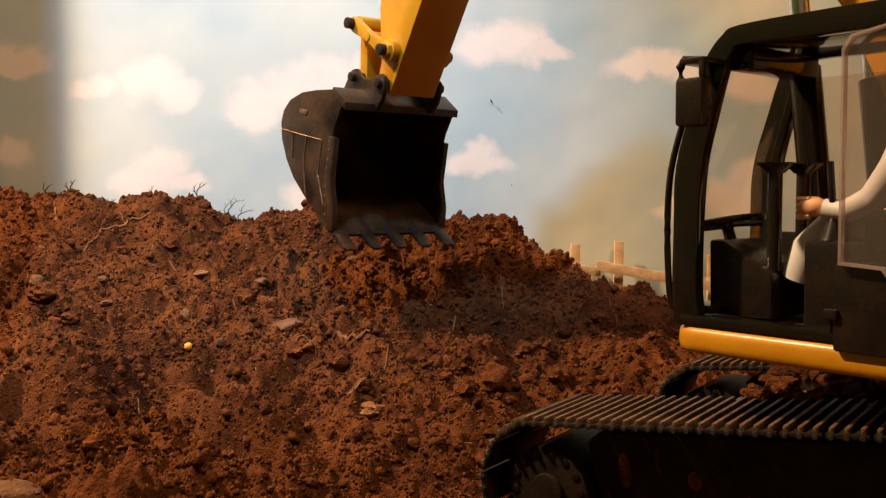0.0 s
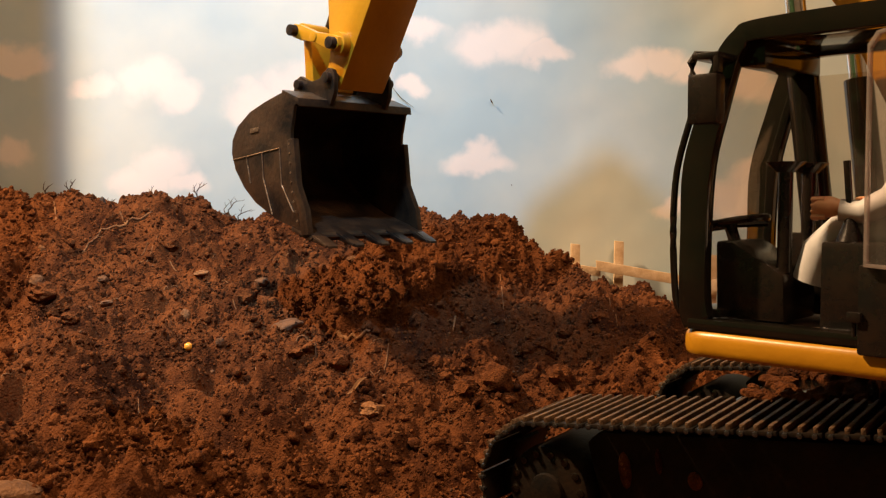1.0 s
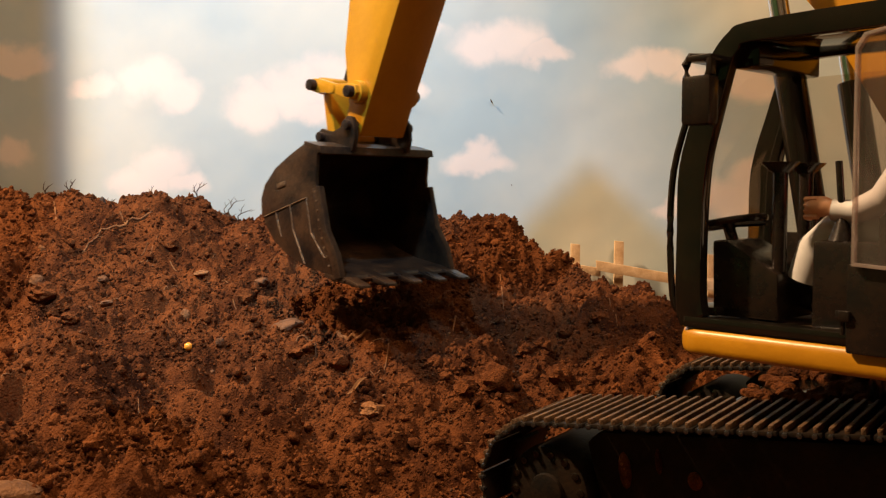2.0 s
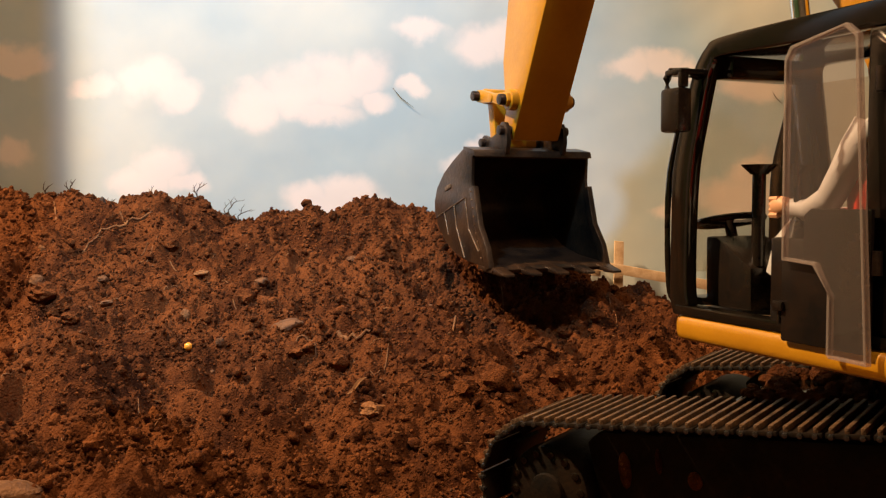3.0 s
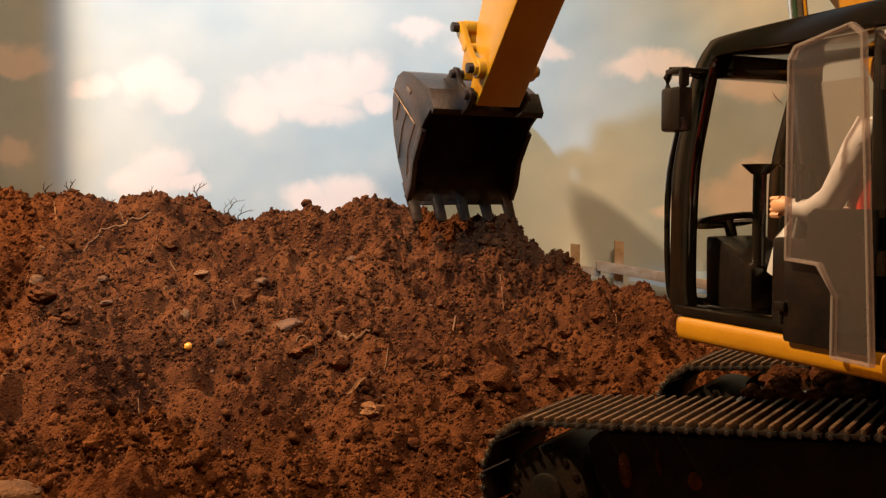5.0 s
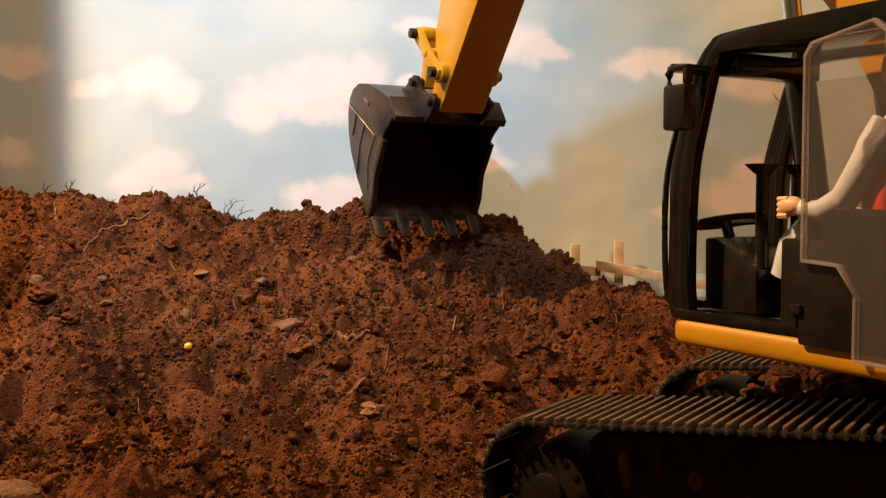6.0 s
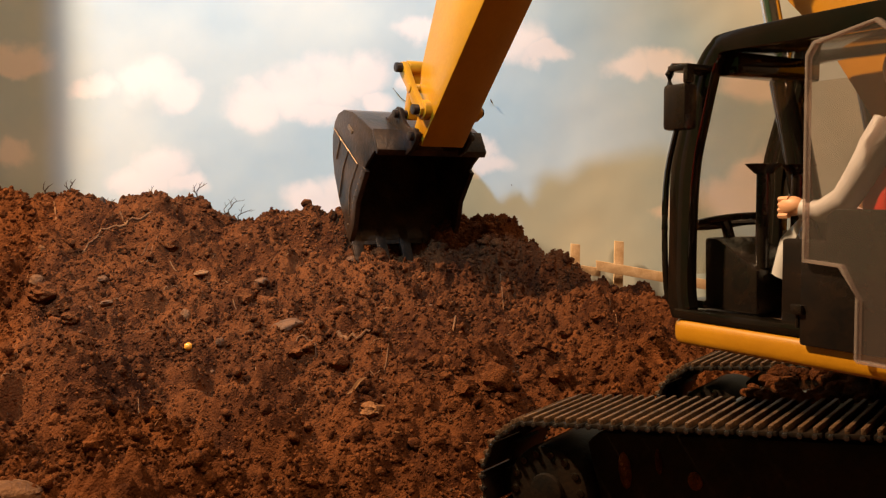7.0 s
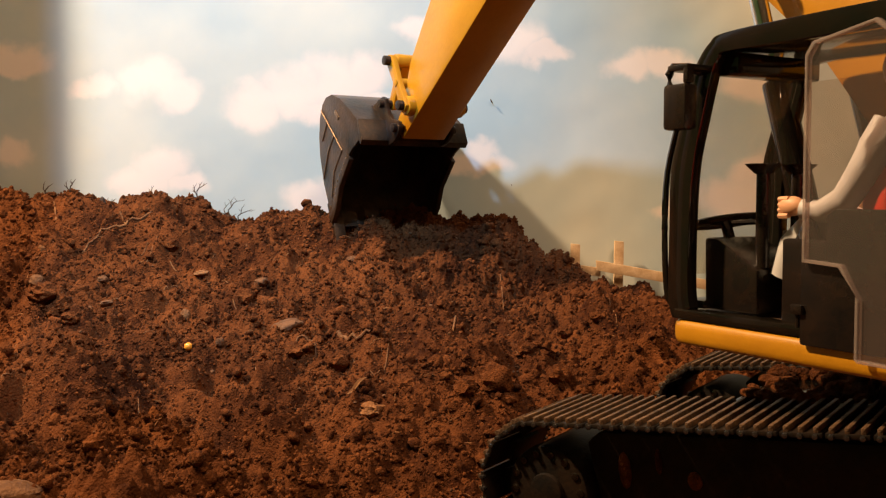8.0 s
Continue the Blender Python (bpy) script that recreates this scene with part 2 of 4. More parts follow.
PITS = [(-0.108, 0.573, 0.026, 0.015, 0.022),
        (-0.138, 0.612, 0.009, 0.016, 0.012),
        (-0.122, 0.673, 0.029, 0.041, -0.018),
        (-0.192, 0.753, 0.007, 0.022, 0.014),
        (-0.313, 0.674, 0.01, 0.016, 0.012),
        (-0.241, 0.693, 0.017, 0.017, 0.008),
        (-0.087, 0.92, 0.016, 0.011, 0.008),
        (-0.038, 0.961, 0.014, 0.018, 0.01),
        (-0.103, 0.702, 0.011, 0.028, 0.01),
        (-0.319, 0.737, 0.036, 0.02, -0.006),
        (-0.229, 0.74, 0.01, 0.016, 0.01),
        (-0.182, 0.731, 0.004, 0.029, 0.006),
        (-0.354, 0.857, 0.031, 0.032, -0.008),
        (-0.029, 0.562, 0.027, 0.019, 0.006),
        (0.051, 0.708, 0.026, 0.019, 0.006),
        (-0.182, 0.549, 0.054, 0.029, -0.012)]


def mound(x, y):
    """The heap's large form: crest, slope, foot, scarp and hollows."""
    crest_y = np.interp(x, (-0.7, -0.1, 0.02, 0.06, 0.10, 0.18, 0.30, 0.6), (1.030, 1.030, 1.020, 0.995, 0.955, 0.90, 0.82, 0.78))
    crest_z = np.interp(x, (-0.64, -0.507, -0.45, -0.37, -0.28, -0.228, -0.196, -0.157, -0.125, -0.095, -0.028, 0.004, 0.03, 0.06, 0.093, 0.125, 0.17, 0.21, 0.26, 0.32, 0.6),
                        (0.186, 0.182, 0.168, 0.159, 0.159, 0.148, 0.155, 0.155, 0.143, 0.160, 0.160, 0.154, 0.150, 0.141, 0.114, 0.098, 0.088, 0.076, 0.055, 0.040, 0.03)) - 0.0045
    foot = np.interp(x, (-0.6, -0.25, -0.05, 0.06, 0.2, 0.4), (0.64, 0.62, 0.60, 0.58, 0.60, 0.62))
    s = np.clip((y - foot) / (crest_y - foot), 0, 1)
    bend = np.interp(x, (-0.5, -0.25, -0.10, 0.05, 0.15, 0.3), (1.05, 1.12, 1.75, 1.95, 1.35, 1.1))
    front = crest_z * s ** bend
    behind = crest_z - 0.6 * (y - crest_y)
    z = np.where(y < crest_y, front, np.maximum(behind, 0.015))
    z = z - 0.036 * step(-0.16, -0.01, x) * step(0.76, 0.60, y)
    edge = np.interp(x, (-0.36, -0.30, -0.26, -0.18, -0.14, -0.10, -0.06), (0.715, 0.705, 0.700, 0.715, 0.665, 0.605, 0.585)) + 0.045 * fbm(x + 4, y * 0.3, 0.045, 3)
    drop = 0.021 * step(-0.40, -0.32, x) * step(-0.03, -0.08, x) * (0.55 + 1.6 * np.clip(fbm(x + 8, 0 * y, 0.06, 2) + 0.2, 0, 0.6))
    z = z - drop * step(edge, edge - 0.017, y) * step(edge - 0.13, edge - 0.025, y)
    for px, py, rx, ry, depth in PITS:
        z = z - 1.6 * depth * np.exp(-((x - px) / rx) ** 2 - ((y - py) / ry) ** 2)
    return z


def ground_z(x, y):
    x, y = np.asarray(x, float), np.asarray(y, float)
    rough = step(0.30, 0.42, y) * (0.45 + 0.55 * step(1.05, 0.98, y))
    z = mound(x, y) + 0.034 * fbm(x, y, 0.10, 3) * rough + (0.015 * fbm(x + 5, y, 0.034, 3) + 0.0135 * fbm(x + 3, y + 2, 0.012, 4)) * (0.3 + 0.7 * rough)
    wx, wy = x + 0.012 * fbm(x, y, 0.011, 4), y + 0.012 * fbm(x + 9, y, 0.011, 4)
    patch = step(-0.12, 0.18, fbm(x + 2, y + 7, 0.13, 2))
    for size, share, seed, tall in ((0.030, 0.14, 1, 0.48), (0.017, 0.28, 2, 0.62), (0.0095, 0.46, 3, 0.66), (0.0055, 0.6, 4, 0.66)):
        z = z + size * tall * lumps(wx, wy, size, share, seed) * (0.45 + 0.85 * patch) * (0.45 + 0.55 * step(1.02, 0.95, y))
    return z


def soil_bed():
    xs = np.concatenate([np.linspace(-1.25, -0.64, 30), np.arange(-0.62, 0.46, 0.00155), np.linspace(0.48, 1.25, 40)])
    ys = np.concatenate([np.linspace(-0.55, 0.41, 60), np.arange(0.42, 1.0635, 0.00155)])
    gx, gy = np.meshgrid(xs, ys)
    co = np.stack([gx, gy, ground_z(gx, gy)], -1).reshape(-1, 3)
    nx, ny = len(xs), len(ys)
    i = (np.arange(ny - 1)[:, None] * nx + np.arange(nx - 1)[None]).ravel()
    quads = np.stack([i, i + 1, i + nx + 1, i + nx], 1)
    me = bpy.data.meshes.new("ground")
    me.vertices.add(len(co)), me.loops.add(quads.size), me.polygons.add(len(quads))
    me.vertices.foreach_set("co", co.ravel())
    me.loops.foreach_set("vertex_index", quads.ravel())
    me.polygons.foreach_set("loop_start", np.arange(0, quads.size, 4))
    me.polygons.foreach_set("use_smooth", np.ones(len(quads), bool))
    me.update(calc_edges=True)
    me.materials.append(SOIL)
    return tagged(new("ground", me), "heap of crumbly reddish-brown garden soil before the painted sky", "soil", kind="structure")


def crumbs(n, low, span, power, level):
    """Loose broken crumbs lying on the heap, as points and triangles."""
    tmp = bmesh.new()
    bmesh.ops.create_icosphere(tmp, subdivisions=level, radius=1)
    base = np.array([v.co for v in tmp.verts])
    tri = np.array([[v.index for v in f.verts] for f in tmp.faces])
    tmp.free()
    x, y = RNG.uniform(-0.58, 0.45, n), RNG.uniform(0.46, 1.08, n)
    keep = ~((x > 0.02) & (y < 0.60)) & (np.abs(x) < 0.52 * y + 0.02) & (RNG.random(n) < 0.55 + 0.45 * step(-0.12, 0.18, fbm(x + 2, y + 7, 0.13, 2)))
    x, y = x[keep], y[keep]
    n = len(x)
    r = low + span * RNG.random(n) ** power
    z = ground_z(x, y) + r * 0.05
    shape = RNG.uniform(0.6, 1.35, (n, 1, 3)) * base[None] * r[:, None, None]
    bumpy = 1 + 0.30 * np.sin(base[None] @ RNG.normal(0, 2.4, (n, 3, 1)) + RNG.uniform(0, 6, (n, 1, 1))) + RNG.uniform(-0.24, 0.24, (n, len(base), 1))
    co = (shape * bumpy + np.stack([x, y, z], -1)[:, None]).reshape(-1, 3)
    return co, (tri[None] + (np.arange(n) * len(base))[:, None, None]).reshape(-1, 3)


def loose_clods():
    (c1, f1), (c2, f2) = crumbs(95000, 0.0008, 0.0012, 2, 1), crumbs(11000, 0.0017, 0.0030, 4, 2)
    co, faces = np.concatenate([c1, c2]), np.concatenate([f1, f2 + len(c1)])
    me = bpy.data.meshes.new("soil_crumbs")
    me.vertices.add(len(co)), me.loops.add(faces.size), me.polygons.add(len(faces))
    me.vertices.foreach_set("co", co.ravel())
    me.loops.foreach_set("vertex_index", faces.ravel())
    me.polygons.foreach_set("loop_start", np.arange(0, faces.size, 3))
    me.polygons.foreach_set("use_smooth", np.ones(len(faces), bool))
    me.update(calc_edges=True)
    me.materials.append(CLOD)
    tagged(new("soil_crumbs", me), "loose crumbs of dry reddish-brown soil on the heap", "soil crumbs", kind="stuff")


soil_bed()
loose_clods()

# ---------------------------------------------------------------- the room and the painted sky


def sheet(name, x0, x1, z0, z1, y, mat, label, thick=0.004, wave=0.0):
    bm = bmesh.new()
    nx = 40
    front = [[bm.verts.new((x0 + (x1 - x0) * i / nx, y + wave * math.sin(i * 0.9) * (0.3 + j), z)) for i in range(nx + 1)] for j, z in enumerate((z0, z1))]
    back = [[bm.verts.new(v.co + Vector((0, thick, 0))) for v in row] for row in front]
    for i in range(nx):
        bm.faces.new((front[0][i], front[0][i + 1], front[1][i + 1], front[1][i]))
        bm.faces.new((back[0][i + 1], back[0][i], back[1][i], back[1][i + 1]))
        bm.faces.new((front[1][i], front[1][i + 1], back[1][i + 1], back[1][i]))
        bm.faces.new((front[0][i + 1], front[0][i], back[0][i], back[0][i + 1]))
    for i in (0, nx):
        bm.faces.new((front[0][i], front[1][i], back[1][i], back[0][i]))
    bmesh.ops.recalc_face_normals(bm, faces=bm.faces)
    return tagged(part(name, bm, mat), label, "backdrop", kind="structure")


sheet("backdrop_main", -1.2, 1.3, -0.05, 0.95, BACK, SKY, "paper backdrop painted with a hazy blue sky and clouds", wave=0.002)
sheet("lamp_flag", -0.78, -0.3220, -0.02, 0.80, 0.60, PLASTER, "upright board shading one end of the painted sky")
sheet("lamp_flag", -0.95, -0.544, 0.0, 0.95, 1.00, PLASTER, "second upright board shading one end of the painted sky")


for (x0, z0), (x1, z1), r in (((-0.070, 0.316), (-0.040, 0.288), 0.0011), ((0.066, 0.300), (0.069, 0.294), 0.0022), ((0.0955, 0.182), (0.0962, 0.180), 0.0014), ((0.457, 0.310), (0.470, 0.294), 0.0012)):
    x0, x1, z0, z1 = x0 * 0.820, x1 * 0.820, 0.0303 + z0 * 0.820, 0.0303 + z1 * 0.820
    tagged(part("smudge", tube([(x0, BACK - 0.0035, z0), ((x0 + x1) / 2 - 0.12 * (x1 - x0), BACK - 0.0035, (z0 + z1) / 2), (x1, BACK - 0.0035, z1)], [r * 0.2, r * 0.42, r * 0.15], 6), TWIG), "dark scuff on the painted sky", "scuff", kind="structure")


def room():
    for name, b, mat in (("wall_back", (-1.9, 1.9, 1.9, 1.95, -0.5, 2.0), PLASTER), ("wall_front", (-1.9, 1.9, -1.95, -1.9, -0.5, 2.0), PLASTER),
                         ("wall_left", (-1.95, -1.9, -1.9, 1.9, -0.5, 2.0), GREEN), ("wall_right", (1.9, 1.95, -1.9, 1.9, -0.5, 2.0), PLASTER),
                         ("ceiling", (-1.95, 1.95, -1.95, 1.95, 2.0, 2.05), PLASTER), ("floor", (-1.95, 1.95, -1.95, 1.95, -0.55, -0.5), PLASTER)):
        tagged(part(name, box(*b), mat), "plain painted room surface around the model", "room", kind="structure")
    tagged(part("display_table", box(-1.3, 1.35, -0.6, 1.30, -0.5, -0.06, 0.004), WOOD), "pale wooden table carrying the soil and the model", "table", kind="structure")


room()

# ---------------------------------------------------------------- the excavator
AXIS_X, AXIS_Y, AXIS_Z = 0.2682, 0.4484, 0.085
excavator = tagged(new("toy_excavator"), "yellow and black scale-model tracked excavator digging in soil", "toy excavator")
excavator.matrix_world = pose(AXIS_X, AXIS_Y, 0)

# part geometry: x ahead, y to the machine's left, z up from the slewing ring
Z0 = AXIS_Z


def zz(pts):
    return [(x, z - Z0) for x, z in pts]


def build_upper():
    """The slewing platform with its yellow side skirt, engine cover and counterweight."""
    bm, rings = bmesh.new(), []
    for k in range(9):
        a = radians(-90 + 22.5 * k)
        r, z = 0.015 - 0.0036 * (1 - math.cos(a)) ** 1.5, 0.0974 + 0.0064 * math.sin(a) - Z0
        ring = []
        for cx, cy, a0 in ((0.0945, 0.097, 0), (-0.130, 0.097, 90), (-0.130, -0.097, 180), (0.0945, -0.097, 270)):
            ring += [bm.verts.new((cx + r * math.cos(radians(a0 + n * 15)), cy + r * math.sin(radians(a0 + n * 15)), z)) for n in range(7)]
        rings.append(ring)
    bm.faces.new(rings[0][::-1]), bm.faces.new(rings[-1])
    for lo, hi in zip(rings, rings[1:]):
        for i in range(len(lo)):
            j = (i + 1) % len(lo)
            bm.faces.new((lo[i], lo[j], hi[j], hi[i]))
    up = part("upper_platform", bm, YELLOW, excavator, "yellow painted slewing platform with rounded corners")
    part("slewing_ring", rod((0, 0, -0.02), (0, 0, 0.009), 0.055, sides=40), BLACK, up)
    part("engine_cover", box(-0.135, -0.052, -0.108, 0.108, 0.0186, 0.085, 0.006), YELLOW, up)
    part("counterweight", prism([(-0.14, 0.012), (-0.165, 0.02), (-0.17, 0.07), (-0.14, 0.078)], -0.105, 0.105, 0.006), PLASTIC, up)
    part("side_cover", box(-0.05, 0.09, -0.110, -0.035, 0.0186, 0.060, 0.005), YELLOW, up)
    for y in (0.028, -0.028):
        part("boom_bracket", prism([(-0.025, 0.018), (0.035, 0.018), (0.012, 0.088), (-0.014, 0.088)], y - 0.003, y + 0.003, 0.001), YELLOW, up)
    return up


def flowing(pts, n=4):
    """A line through the same points with rounded bends."""
    out = []
    for i in range(len(pts) - 1):
        p0, p1, p2, p3 = (Vector(pts[max(0, min(len(pts) - 1, i + k))]) for k in (-1, 0, 1, 2))
        for k in range(n):
            t = k / n
            out.append(tuple(0.5 * (2 * p1 + (p2 - p0) * t + (2 * p0 - 5 * p1 + 4 * p2 - p3) * t * t + (3 * p1 - p0 - 3 * p2 + p3) * t**3)))
    return out + [tuple(pts[-1])]


def flowing3(pts):
    xs, zs = flowing([(p[0], p[2]) for p in pts]), flowing([(p[1], p[2]) for p in pts])
    return [(a[0], b[0], a[1]) for a, b in zip(xs, zs)]


def build_cab():
    side_out = zz([(0.1049, 0.1038), (0.1084, 0.1146), (0.1082, 0.150), (0.1072, 0.182), (0.0986, 0.2115), (0.0928, 0.2290), (0.0886, 0.2368), (0.0822, 0.2432), (0.0735, 0.2468), (0.03, 0.2478), (-0.055, 0.2478)])
    side_in = zz([(0.0925, 0.1100), (0.0945, 0.120), (0.0945, 0.150), (0.0925, 0.182), (0.0870, 0.2050), (0.0815, 0.2250), (0.0798, 0.2300), (0.0770, 0.2345), (0.0715, 0.2375), (0.03, 0.2370), (-0.045, 0.2370)])
    side_out, side_in = flowing(side_out), flowing(side_in)
    cab = part("cab", strip(side_out, side_in, 0.1030, 0.1100, 0.0016), BLACK, excavator, "glossy black cab frame with open door")
    part("side_frame", strip(side_out, side_in, 0.0340, 0.0410, 0.0016), BLACK, cab)
    part("sill", box(-0.055, 0.1035, 0.1005, 0.1105, 0.0190, 0.0245, 0.0012), BLACK, cab)
    part("floor_plate", box(-0.055, 0.1035, 0.036, 0.1004, 0.0190, 0.0225, 0.0008), DUSTY, cab, "dusty cab floor")
    part("roof", box(-0.055, 0.0800, 0.0412, 0.1028, 0.1535, 0.1610, 0.0015), BLACK, cab)
    part("front_header", box(0.0700, 0.0835, 0.0412, 0.1028, 0.1420, 0.1530, 0.0015), BLACK, cab)
    part("front_sill", box(0.090, 0.1050, 0.0412, 0.1028, 0.0246, 0.0290, 0.0012), BLACK, cab)
    part("inner_panel", box(-0.055, 0.090, 0.0412, 0.0440, 0.0230, 0.0640, 0.001), PLASTIC, cab)
    part("rear_wall", box(-0.060, -0.0552, 0.034, 0.110, 0.0190, 0.1600, 0.0015), BLACK, cab)
    part("rear_post", box(-0.0550, -0.0185, 0.103, 0.110, 0.0250, 0.1516, 0.0016), BLACK, cab)
    part("side_panel", prism(zz([(-0.026, 0.1015), (0.0215, 0.1015), (0.0225, 0.1025), (0.0225, 0.1390), (0.010, 0.1400), (0.010, 0.1590), (0.006, 0.1620), (-0.026, 0.1620)]), 0.1125, 0.1146, 0.0006), PLASTIC, cab)
    pane = part("windscreen", strip(zz([(0.1000, 0.127), (0.0990, 0.150), (0.0978, 0.182), (0.0905, 0.2080), (0.0845, 0.2280)]), zz([(0.0993, 0.127), (0.0983, 0.150), (0.0971, 0.182), (0.0898, 0.2080), (0.0838, 0.2280)]), 0.0412, 0.1028), GLASS, cab, "clear tinted windscreen")
    pane.visible_shadow = False
    far = part("side_window", prism(zz([(0.0905, 0.118), (0.0915, 0.182), (0.080, 0.228), (-0.040, 0.228), (-0.040, 0.118)]), 0.0370, 0.0377), GLASS, cab, "clear tinted side window")
    far.visible_shadow = False
    # door, swung back against the side of the cab
    outline = zz([(0.0195, 0.1386), (0.0198, 0.2286), (0.0163, 0.2338), (-0.0139, 0.2391), (-0.0200, 0.2340), (-0.0280, 0.0978), (-0.0084, 0.0982), (-0.0083, 0.1248), (0.0014, 0.1374)])
    c = Vector((-0.004, 0, 0.09))
    inner = [(x + (c.x - x) / max(abs(c.x - x), 0.004) * 0.0013, z + (c.z - z) / max(abs(c.z - z), 0.01) * 0.0013) for x, z in outline]
    door = part("door", prism(outline, 0.1160, 0.1172), CLEAR, cab, "clear plastic cab door swung fully open")
    door.visible_shadow = False
    part("door_edge", strip(outline, inner, 0.1148, 0.1180, 0.0005, True), RIM, door, "frosted bright plastic edge")
    part("door_latch", join(box(0.0205, 0.0265, 0.1130, 0.1165, 0.0300, 0.0345, 0.0008), rod((0.0240, 0.1140, 0.024), (0.0240, 0.1140, 0.0300), 0.0010, sides=8)), PLASTIC, cab, "small black latch at the door opening")
    for z in (0.050, 0.125):
        part("hinge", rod((-0.027, 0.112, z), (-0.027, 0.112, z + 0.01), 0.0022, sides=10), NUT, cab)
    # mirror on its arm
    mirror = part("mirror", box(0.0800, 0.0950, 0.1195, 0.1285, 0.1150, 0.1375, 0.0022), PLASTIC, cab, "black rear-view mirror on a bracket")
    part("mirror_arm", tube([(0.088, 0.108, 0.144), (0.089, 0.116, 0.1465), (0.0935, 0.123, 0.1465), (0.0950, 0.124, 0.143), (0.0945, 0.124, 0.137)], [0.0022] * 5, 8), PLASTIC, mirror)
    part("bracket", box(0.0805, 0.0835, 0.1215, 0.1265, 0.1375, 0.1460, 0.001), PLASTIC, mirror)
    part("bracket", box(0.0805, 0.0940, 0.1080, 0.1265, 0.1440, 0.1470, 0.001), PLASTIC, mirror)
    part("grab_rail", tube(flowing3([(0.1080, 0.1075, 0.026), (0.1108, 0.1085, 0.034), (0.1122, 0.1090, 0.065), (0.1105, 0.1090, 0.095), (0.1030, 0.1085, 0.122)]), [0.0017] * 17, 8), BLACK, cab)
    # inside
    part("dashboard", prism(zz([(0.0963, 0.1090), (0.0971, 0.1461), (0.0885, 0.1459), (0.0628, 0.1312), (0.0623, 0.1090)]), 0.060, 0.0955, 0.002), PLASTIC, cab)
    part("side_console", box(-0.020, 0.0440, 0.0860, 0.1010, 0.0232, 0.0628, 0.002), PLASTIC, cab)
    for y, x in ((0.088, 0.0660), (0.062, 0.0660)):
        lever = part("control_lever", rod((x, y, 0.047), (x, y, 0.094), 0.0034, sides=14), PLASTIC, cab)
        part("lever_knob", rod((x, y, 0.0935), (x, y, 0.0985), 0.0042, 0.0094, sides=18, bevel=0.0006), PLASTIC, lever)
    wheel = []
    for k in range(25):
        a = math.tau * k / 24
        wheel.append((0.099 + 0.018 * math.cos(a), 0.078 + 0.018 * math.sin(a), 0.0690 - 0.0035 * math.cos(a)))
    sw = part("steering_wheel", tube(wheel, [0.0018] * 25, 8), PLASTIC, cab)
    for a in (90, 210, 330):
        part("spoke", tube([(0.099, 0.078, 0.068), (0.099 + 0.018 * math.cos(radians(a)), 0.078 + 0.018 * math.sin(radians(a)), 0.0690)], [0.0015] * 2, 6), PLASTIC, sw)
    part("steering_column", tube([(0.094, 0.078, 0.055), (0.099, 0.078, 0.069)], [0.003] * 2, 10), PLASTIC, sw)
    stick_l = part("joystick", rod((0.034, 0.094, 0.0628), (0.034, 0.094, 0.074), 0.006, 0.0015, 14), PLASTIC, cab)
    part("grip", rod((0.034, 0.094, 0.074), (0.036, 0.094, 0.098), 0.0016, sides=10), PLASTIC, stick_l)
    part("seat", join(box(-0.040, 0.020, 0.050, 0.084, 0.030, 0.050, 0.004), box(-0.050, -0.030, 0.050, 0.084, 0.045, 0.115, 0.005)), PLASTIC, cab, "black driver seat")
    return cab


def build_doll():
    """The toy driver, one plain shape."""
    bm = bmesh.new()
    def add(fn, slot, *a, **k):
        n = len(bm.faces)
        fn(*a, bm=bm, **k)
        for f in list(bm.faces)[n:]:
            f.material_index = slot
    add(ball, 2, (0.001, 0.070, 0.082), 0.0210, scale=(0.85, 1.0, 1.35))
    add(ball, 0, (-0.003, 0.067, 0.113), 0.016, scale=(0.8, 1.5, 0.6))
    add(ball, 1, (0.000, 0.067, 0.140), 0.0145)
    for s in (1, -1):
        y = 0.067 + s * 0.024
        add(tube, 0, [(0.000, 0.067 + s * 0.019, 0.114), (0.004, y - s * 0.001, 0.104), (0.010, y, 0.092), (0.018, y, 0.081), (0.030, y, 0.0755), (0.039, y + s * 0.002, 0.0765)], [0.0078, 0.0076, 0.0070, 0.0064, 0.0055, 0.0049], 12)
        add(ball, 1, (0.0440, y + s * 0.003, 0.0778), 0.0056, scale=(1.25, 0.75, 0.85))
        for k in range(4):
            add(tube, 1, [(0.044, y + s * 0.005, 0.0812 - 0.0026 * k), (0.0500, y + s * 0.004, 0.0810 - 0.0026 * k), (0.0500, y, 0.0805 - 0.0026 * k)], [0.0015] * 3, 6)
        y2 = 0.067 + s * 0.013
        add(tube, 0, [(-0.012, y2, 0.058), (0.020, y2, 0.068), (0.044, y2, 0.066), (0.052, y2, 0.058), (0.057, y2, 0.043)], [0.010, 0.0095, 0.0085, 0.0085, 0.0082], 12)
    doll = part("driver_doll", bm, [SHIRT, SKIN, RED])
    return tagged(doll, "small plastic driver figure in white with a red vest", "doll")


STICK_LEN = 0.205
BASE_U, BASE_Z = 0.0, 0.160 - Z0
BOOM_LEN = 0.430
IDLER = (0.0275, -0.005)
L_IDLER, L_LINK, L_EAR = 0.053, 0.0450, 0.038


